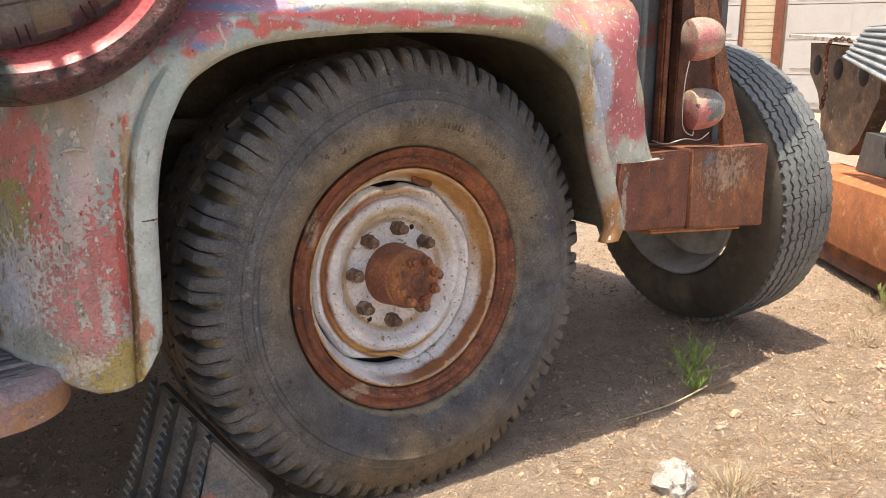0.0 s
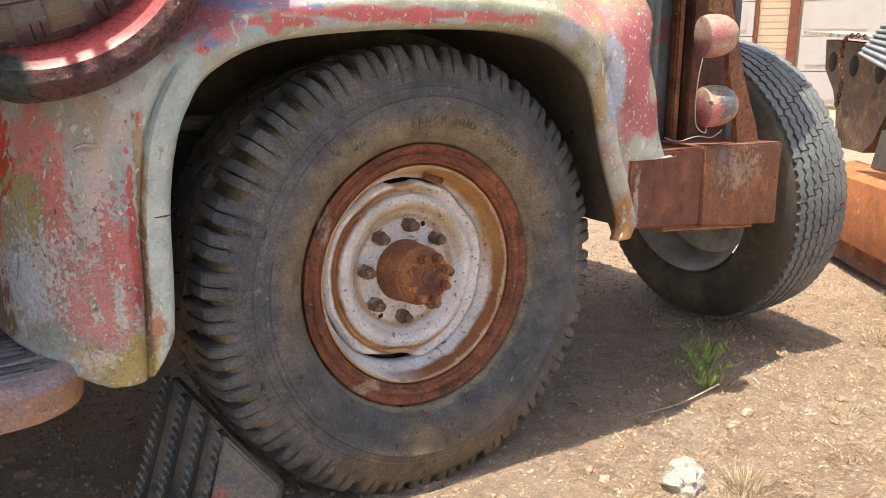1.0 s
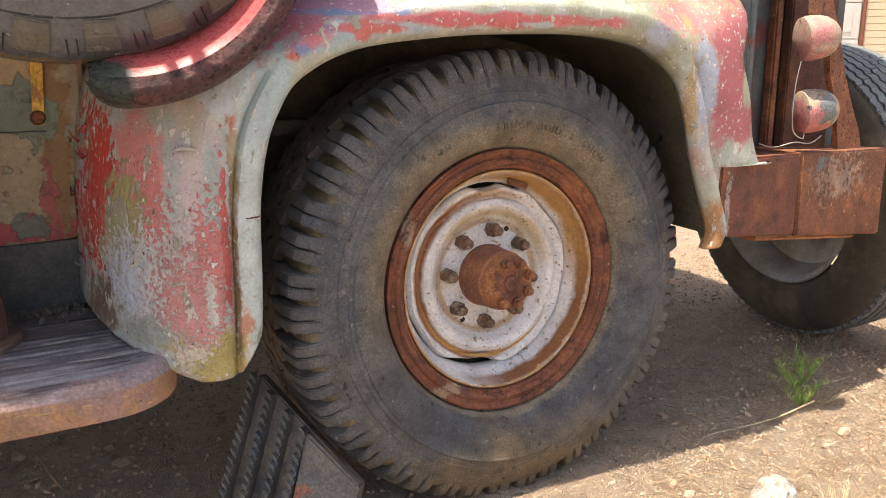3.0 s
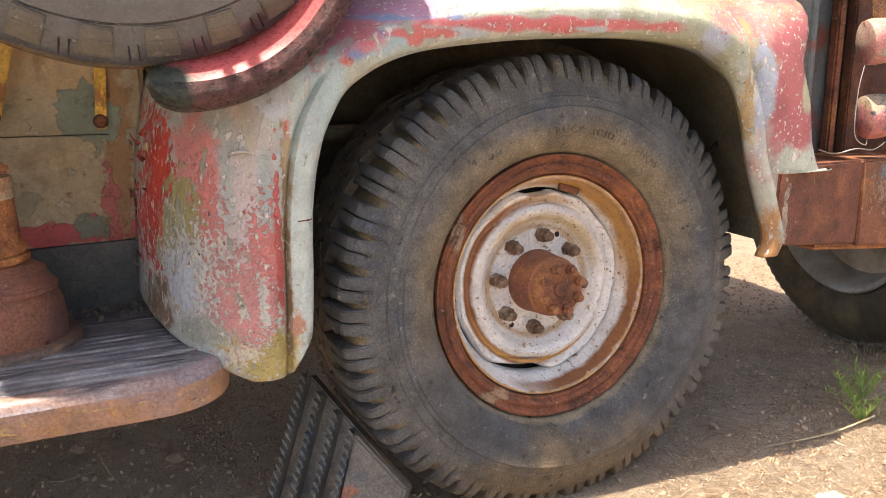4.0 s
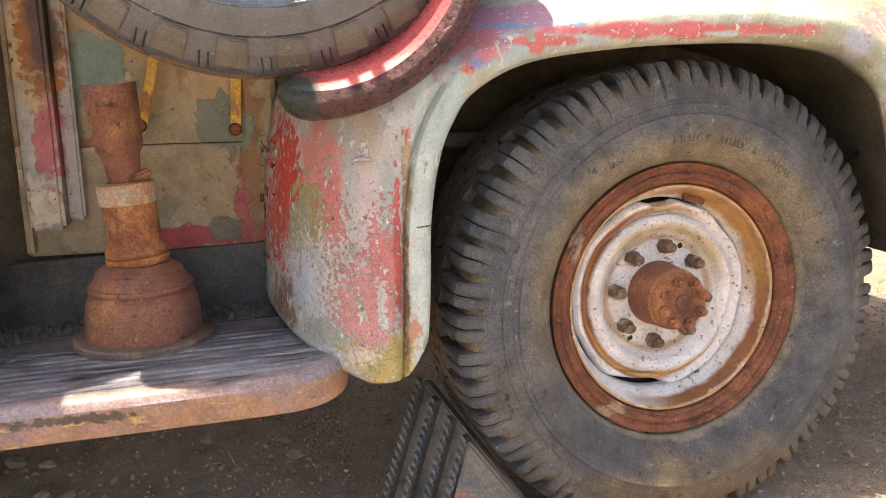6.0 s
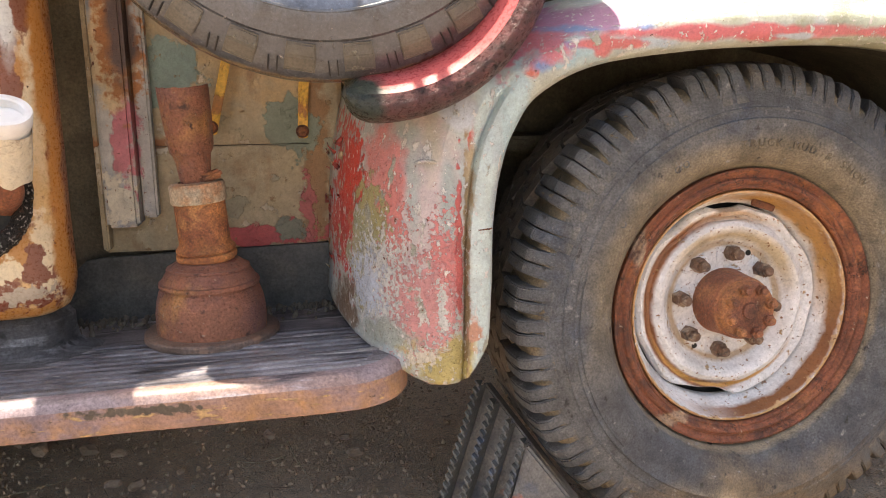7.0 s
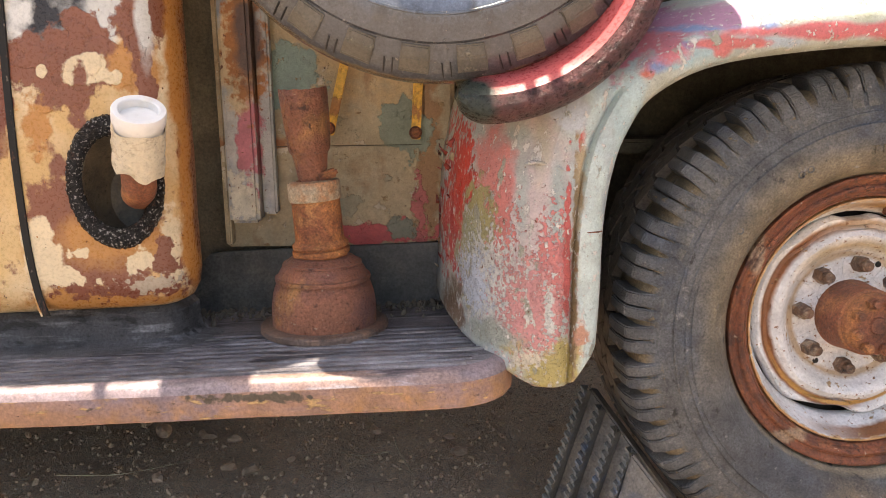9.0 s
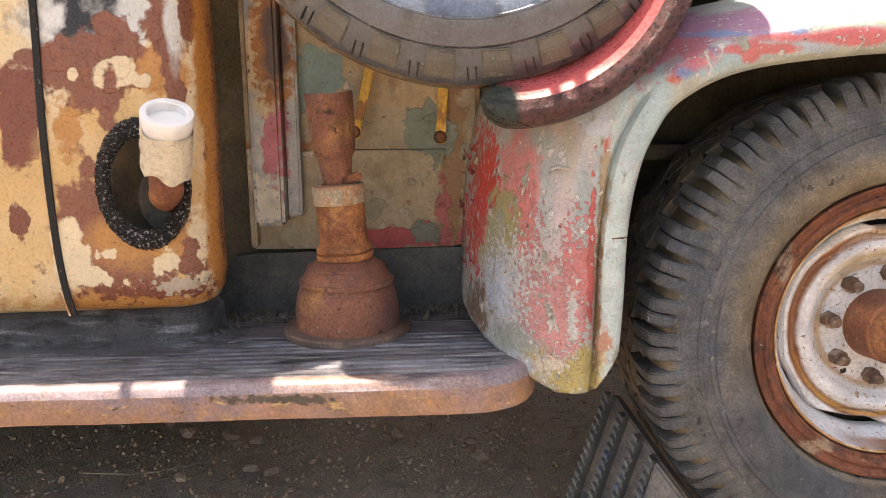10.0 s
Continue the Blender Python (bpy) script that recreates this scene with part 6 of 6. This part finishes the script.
part("radiator_support", slab([(0.16, 0.80), (0.45, 0.78), (0.45, 0.40), (0.10, 0.40), (0.14, 0.62)], -0.30, -0.22), "wreck_brown", wreck)
part("engine_block", slab([(-0.05, 0.36), (0.5, 0.36), (0.5, 0.48), (0.0, 0.50)], -0.3, -0.12), "dark_metal", wreck)
part("axle_tube", tube([WM @ Vector((0.24, -0.16, 0.47)), WM @ Vector((0.24, -0.10, 0.47))], 0.06, 24), "black", wreck)
part("ledge", slab([(-0.77, 0.86), (-0.76, 0.845), (-0.2, 0.81), (0.5, 0.74), (0.5, 0.755), (-0.2, 0.825)], -0.26, -0.10), "pale_metal", wreck, "pale bent sheet edge")
rows = []
for i in range(64):
    u = i / 63
    rows.append([tuple(WM @ Vector((0.03 + 0.09 * u + 0.5 * q, 0.0 - 0.03 * u + 0.006 * math.sin(u * 7 * 6.283), 0.757 - 0.12 * q * (1 - u) + u * 0.10))) for q in (0, 0.5, 1)])
ob = part("corrugated_sheet", grid(rows), "sheet", wreck, "grey corrugated metal sheet")
ob.modifiers.new("thick", "SOLIDIFY").thickness = 0.003
chain_path = smooth_path([WM @ Vector(p) for p in ((-0.35, -0.10, 0.575), (-0.33, -0.10, 0.66), (-0.36, -0.10, 0.74), (-0.34, -0.10, 0.815), (-0.22, -0.10, 0.825), (-0.08, -0.10, 0.80), (0.06, -0.10, 0.785))], 30)
chain = empty("chain", "rusty chain hanging over a car wreck", "chain")
for i, p in enumerate(chain_path[:-1]):
    d = (chain_path[i + 1] - p).normalized()
    ring_pts = [(0.007 * math.cos(2 * math.pi * k / 10), 0.0, 0.015 * math.sin(2 * math.pi * k / 10)) for k in range(11)]
    ob = part("link", tube(ring_pts, 0.003, 5), "rust_dark", chain)
    ob.matrix_local = frame_of(p, d) @ Matrix.Rotation(i * math.pi / 2, 4, "Z")

# ---- garage ----
GD = Vector((11.1, 8.0, 0)).normalized()
GT = Vector((GD.y, -GD.x, 0))
GM = Matrix((GT, GD, Vector((0, 0, 1)))).transposed().to_4x4()
GM.translation = GD * 13.7 + GT * 0.08
garage = empty("garage", "white garage with tan siding and brown trim", "garage")


def gbox(x0, y0, z0, x1, y1, z1, bevel=0.0):
    return box(x0, y0, z0, x1, y1, z1, bevel, None, GM)


part("wall", gbox(-12, 0.06, -0.1, 12, 0.3, 4.2), "siding", garage, "tan wall")
for i in range(36):
    z = 0.1 + 0.10 * i
    part("siding_board", box(-0.56, 0.02, z, -0.08, 0.058, z + 0.0985, 0.006, None, GM), "siding", garage)
part("trim", gbox(-0.12, -0.02, 0, 0.02, 0.06, 3.6, 0.01), "trim_brown", garage, "brown corner trim")
part("trim", gbox(-0.60, -0.02, 0, -0.55, 0.06, 3.6, 0.01), "trim_brown", garage, "brown corner trim")
for side, (x0, x1) in enumerate(((0.06, 5.0), (-5.5, -0.62))):
    for r in range(6):
        z = 0.05 + 0.52 * r
        door = part("door_section", gbox(x0, 0.0, z, x1, 0.05, z + 0.512, 0.006), "garage", garage)
        n = 5
        for c in range(n):
            w = (x1 - x0) / n
            part("door_panel", gbox(x0 + c * w + 0.10, -0.012, z + 0.09, x0 + (c + 1) * w - 0.10, 0.001, z + 0.42, 0.008), "garage", door)

# ---- ground cover ----
rng = random.Random(11)


def stone_mesh(bm, m, seed, sub=1):
    v = bmesh.ops.create_icosphere(bm, subdivisions=sub, radius=1)["verts"]
    for p in v:
        p.co *= 1 + 0.35 * noise.noise(p.co * 1.4 + Vector((seed, 0, 0))) + (0.22 * noise.noise(p.co * 3.8 + Vector((seed, 3, 0))) if sub > 1 else 0)
    bmesh.ops.transform(bm, matrix=m, verts=v)


def scatter_stones(count, lo, hi, area):
    base = bmesh.new()
    bmesh.ops.create_icosphere(base, subdivisions=1, radius=1)
    bv = [v.co.copy() for v in base.verts]
    base.verts.index_update()
    bf = [[v.index for v in f.verts] for f in base.faces]
    base.free()
    co, fa = [], []
    for k in range(count):
        x, y = rng.uniform(area[0], area[1]), rng.uniform(area[2], area[3])
        s = lo + (hi - lo) * rng.random() ** 4
        m = Matrix.Translation((x, y, ground_height(x, y) + s * 0.15)) @ Euler((rng.random() * 6, rng.random() * 6, rng.random() * 6)).to_matrix().to_4x4() @ Matrix.Diagonal((s * rng.uniform(0.8, 1.6), s, s * rng.uniform(0.5, 0.9), 1))
        o = len(co)
        for v in bv:
            co.append(m @ (v * (1 + 0.3 * noise.noise(v * 1.3 + Vector((k * 1.7, 0, 0))))))
        fa += [[i + o for i in f] for f in bf]
    me = bpy.data.meshes.new("gravel")
    me.from_pydata(co, [], fa)
    me.materials.append(M["gravel"])
    return tagged(new("gravel", me), "small stones scattered on the sandy ground", "gravel", kind="stuff")


scatter_stones(26000, 0.0010, 0.0060, (-1.4, 2.8, 0.75, 2.4))
scatter_stones(1500, 0.0025, 0.0085, (-1.4, 2.6, 0.80, 2.2))

for x, y, s in ((-0.50, 1.62, 0.026), (-0.44, 1.60, 0.018), (-0.30, 1.50, 0.014), (-0.20, 1.46, 0.012), (0.02, 1.60, 0.016), (1.30, 1.00, 0.012), (1.62, 0.96, 0.018), (0.041, 1.52, 0.022), (-0.604, 1.644, 0.03), (-0.54, 1.42, 0.02), (-0.42, 1.47, 0.018), (-0.373, 1.458, 0.02), (-0.14, 1.63, 0.02), (1.377, 1.021, 0.02), (1.10, 1.25, 0.014), (-0.66, 1.70, 0.03), (0.93, 0.975, 0.015), (1.5, 0.9, 0.016), (1.9, 1.0, 0.02)):
    bm = bmesh.new()
    stone_mesh(bm, Matrix.Translation((x, y, ground_height(x, y) + s * 0.25)) @ Matrix.Rotation(x * 7, 4, "Z") @ Matrix.Diagonal((s * 0.9, s * 0.55, s * 0.45, 1)), x * 9, 2)
    tagged(part("stone", bm, "stone", smooth=False), "brown stone lying on sandy ground", "stone", "stones on the ground")
bm = bmesh.new()
stone_mesh(bm, Matrix.Translation((1.047, 0.895, 0.006)) @ Matrix.Rotation(0.4, 4, "Z") @ Matrix.Diagonal((0.050, 0.036, 0.030, 1)), 3.3, 3)
tagged(part("white_rock", bm, "white_rock", smooth=False), "white rough quartz rock on the sand", "rock")


def blade(bm, root, tip, width):
    root, tip = Vector(root), Vector(tip)
    mid = (root + tip) / 2 + Vector((rng.uniform(-1, 1), rng.uniform(-1, 1), 0.4)) * (tip - root).length * 0.12
    side = Vector((rng.uniform(-1, 1), rng.uniform(-1, 1), 0.2)).normalized() * width
    a = [bm.verts.new(root - side), bm.verts.new(root + side)]
    b = [bm.verts.new(mid - side * 0.7), bm.verts.new(mid + side * 0.7)]
    c = bm.verts.new(tip)
    bm.faces.new((a[0], a[1], b[1], b[0]))
    bm.faces.new((b[0], b[1], c))


def dry_tuft(x, y, r, height, n):
    bm = bmesh.new()
    for k in range(n):
        a = rng.uniform(0, 6.28)
        q = r * math.sqrt(rng.random()) * 0.5
        root = (x + q * math.cos(a), y + q * math.sin(a), ground_height(x, y) - 0.003)
        lean = rng.uniform(0.2, 1.3)
        h = height * rng.uniform(0.5, 1)
        blade(bm, root, (root[0] + h * lean * math.cos(a), root[1] + h * lean * math.sin(a), root[2] + h), 0.0008)
    tagged(part("grass_tuft", bm, "grass_dry"), "tuft of dry straw-coloured grass", "grass", "dry grass tufts")


for x, y, r, h, n in ((1.13, 0.83, 0.06, 0.055, 130), (1.05, 0.79, 0.06, 0.045, 80), (1.40, 0.80, 0.10, 0.022, 110), (1.58, 0.93, 0.12, 0.022, 120), (2.05, 1.13, 0.05, 0.09, 50), (2.35, 1.27, 0.05, 0.11, 60), (1.8, 1.45, 0.12, 0.05, 90), (1.25, 0.93, 0.08, 0.015, 70), (1.75, 1.0, 0.12, 0.02, 90), (1.46, 1.16, 0.06, 0.06, 40)):
    dry_tuft(x, y, r, h, n)


def green_sprig(x, y, height, stems, spread):
    bm = bmesh.new()
    for s in range(stems):
        a = rng.uniform(0, 6.28)
        top = Vector((x + spread * math.cos(a) * rng.random(), y + spread * math.sin(a) * rng.random(), height * rng.uniform(0.6, 1)))
        root = Vector((x, y, 0))
        for k in range(26):
            p = root.lerp(top, 0.15 + 0.85 * k / 25)
            b = rng.uniform(0, 6.28)
            blade(bm, p, p + Vector((math.cos(b) * 0.010, math.sin(b) * 0.010, 0.014)), 0.0012)
        blade(bm, root, top, 0.001)
    tagged(part("green_weed", bm, "grass_green"), "small bright green feathery weed on the ground", "weed", "green weeds")


green_sprig(1.46, 1.21, 0.085, 16, 0.10)
green_sprig(1.40, 1.15, 0.05, 9, 0.06)
green_sprig(1.58, 1.30, 0.05, 7, 0.10)
green_sprig(0.53, 1.165, 0.035, 9, 0.03)
green_sprig(2.40, 1.27, 0.09, 7, 0.04)

# straw litter lies flat on the sand
bm = bmesh.new()
for k in range(11000):
    x, y = rng.uniform(0.85, 2.5), 0.7 + 0.75 * rng.random() ** 1.5
    if rng.random() < 0.16:
        x, y = rng.uniform(-1.2, 0.9), rng.uniform(1.05, 2.0)
    a = rng.uniform(0, 6.28)
    ln = rng.uniform(0.012, 0.06)
    z = ground_height(x, y) + 0.003
    x2, y2 = x + ln * math.cos(a), y + ln * math.sin(a)
    blade(bm, (x, y, z), (x2, y2, ground_height(x2, y2) + 0.003 + 0.012 * rng.random() ** 3), rng.uniform(0.0004, 0.0010))
tagged(part("straw_litter", bm, "straw"), "dry straw and stalks littered on the sand", "straw", kind="stuff")


def twig(points, r):
    pts = smooth_path([(x, y, ground_height(x, y) + 0.004 + h) for x, y, h in points], 24)
    tagged(part("twig", tube(pts, [r * (1 - 0.7 * i / 23) for i in range(24)], 6), "grass_dry"), "thin dry stalk lying on the ground", "twig", "dry twigs")


twig([(1.43, 1.14, 0.012), (1.30, 1.125, 0.008), (1.20, 1.13, 0.003), (1.113, 1.131, 0)], 0.0025)
twig([(1.44, 1.18, 0.03), (1.52, 1.19, 0.02), (1.62, 1.20, 0.015)], 0.0022)
twig([(1.46, 1.2, 0.04), (1.55, 1.25, 0.045), (1.6, 1.26, 0.05)], 0.0018)
twig([(-0.10, 1.60, 0.0), (-0.08, 1.50, 0.004), (-0.05, 1.42, 0)], 0.0016)
twig([(-0.75, 1.45, 0), (-0.62, 1.44, 0.004), (-0.50, 1.50, 0)], 0.0016)
twig([(-0.10, 1.52, 0), (-0.16, 1.50, 0.004), (-0.22, 1.54, 0)], 0.0012)
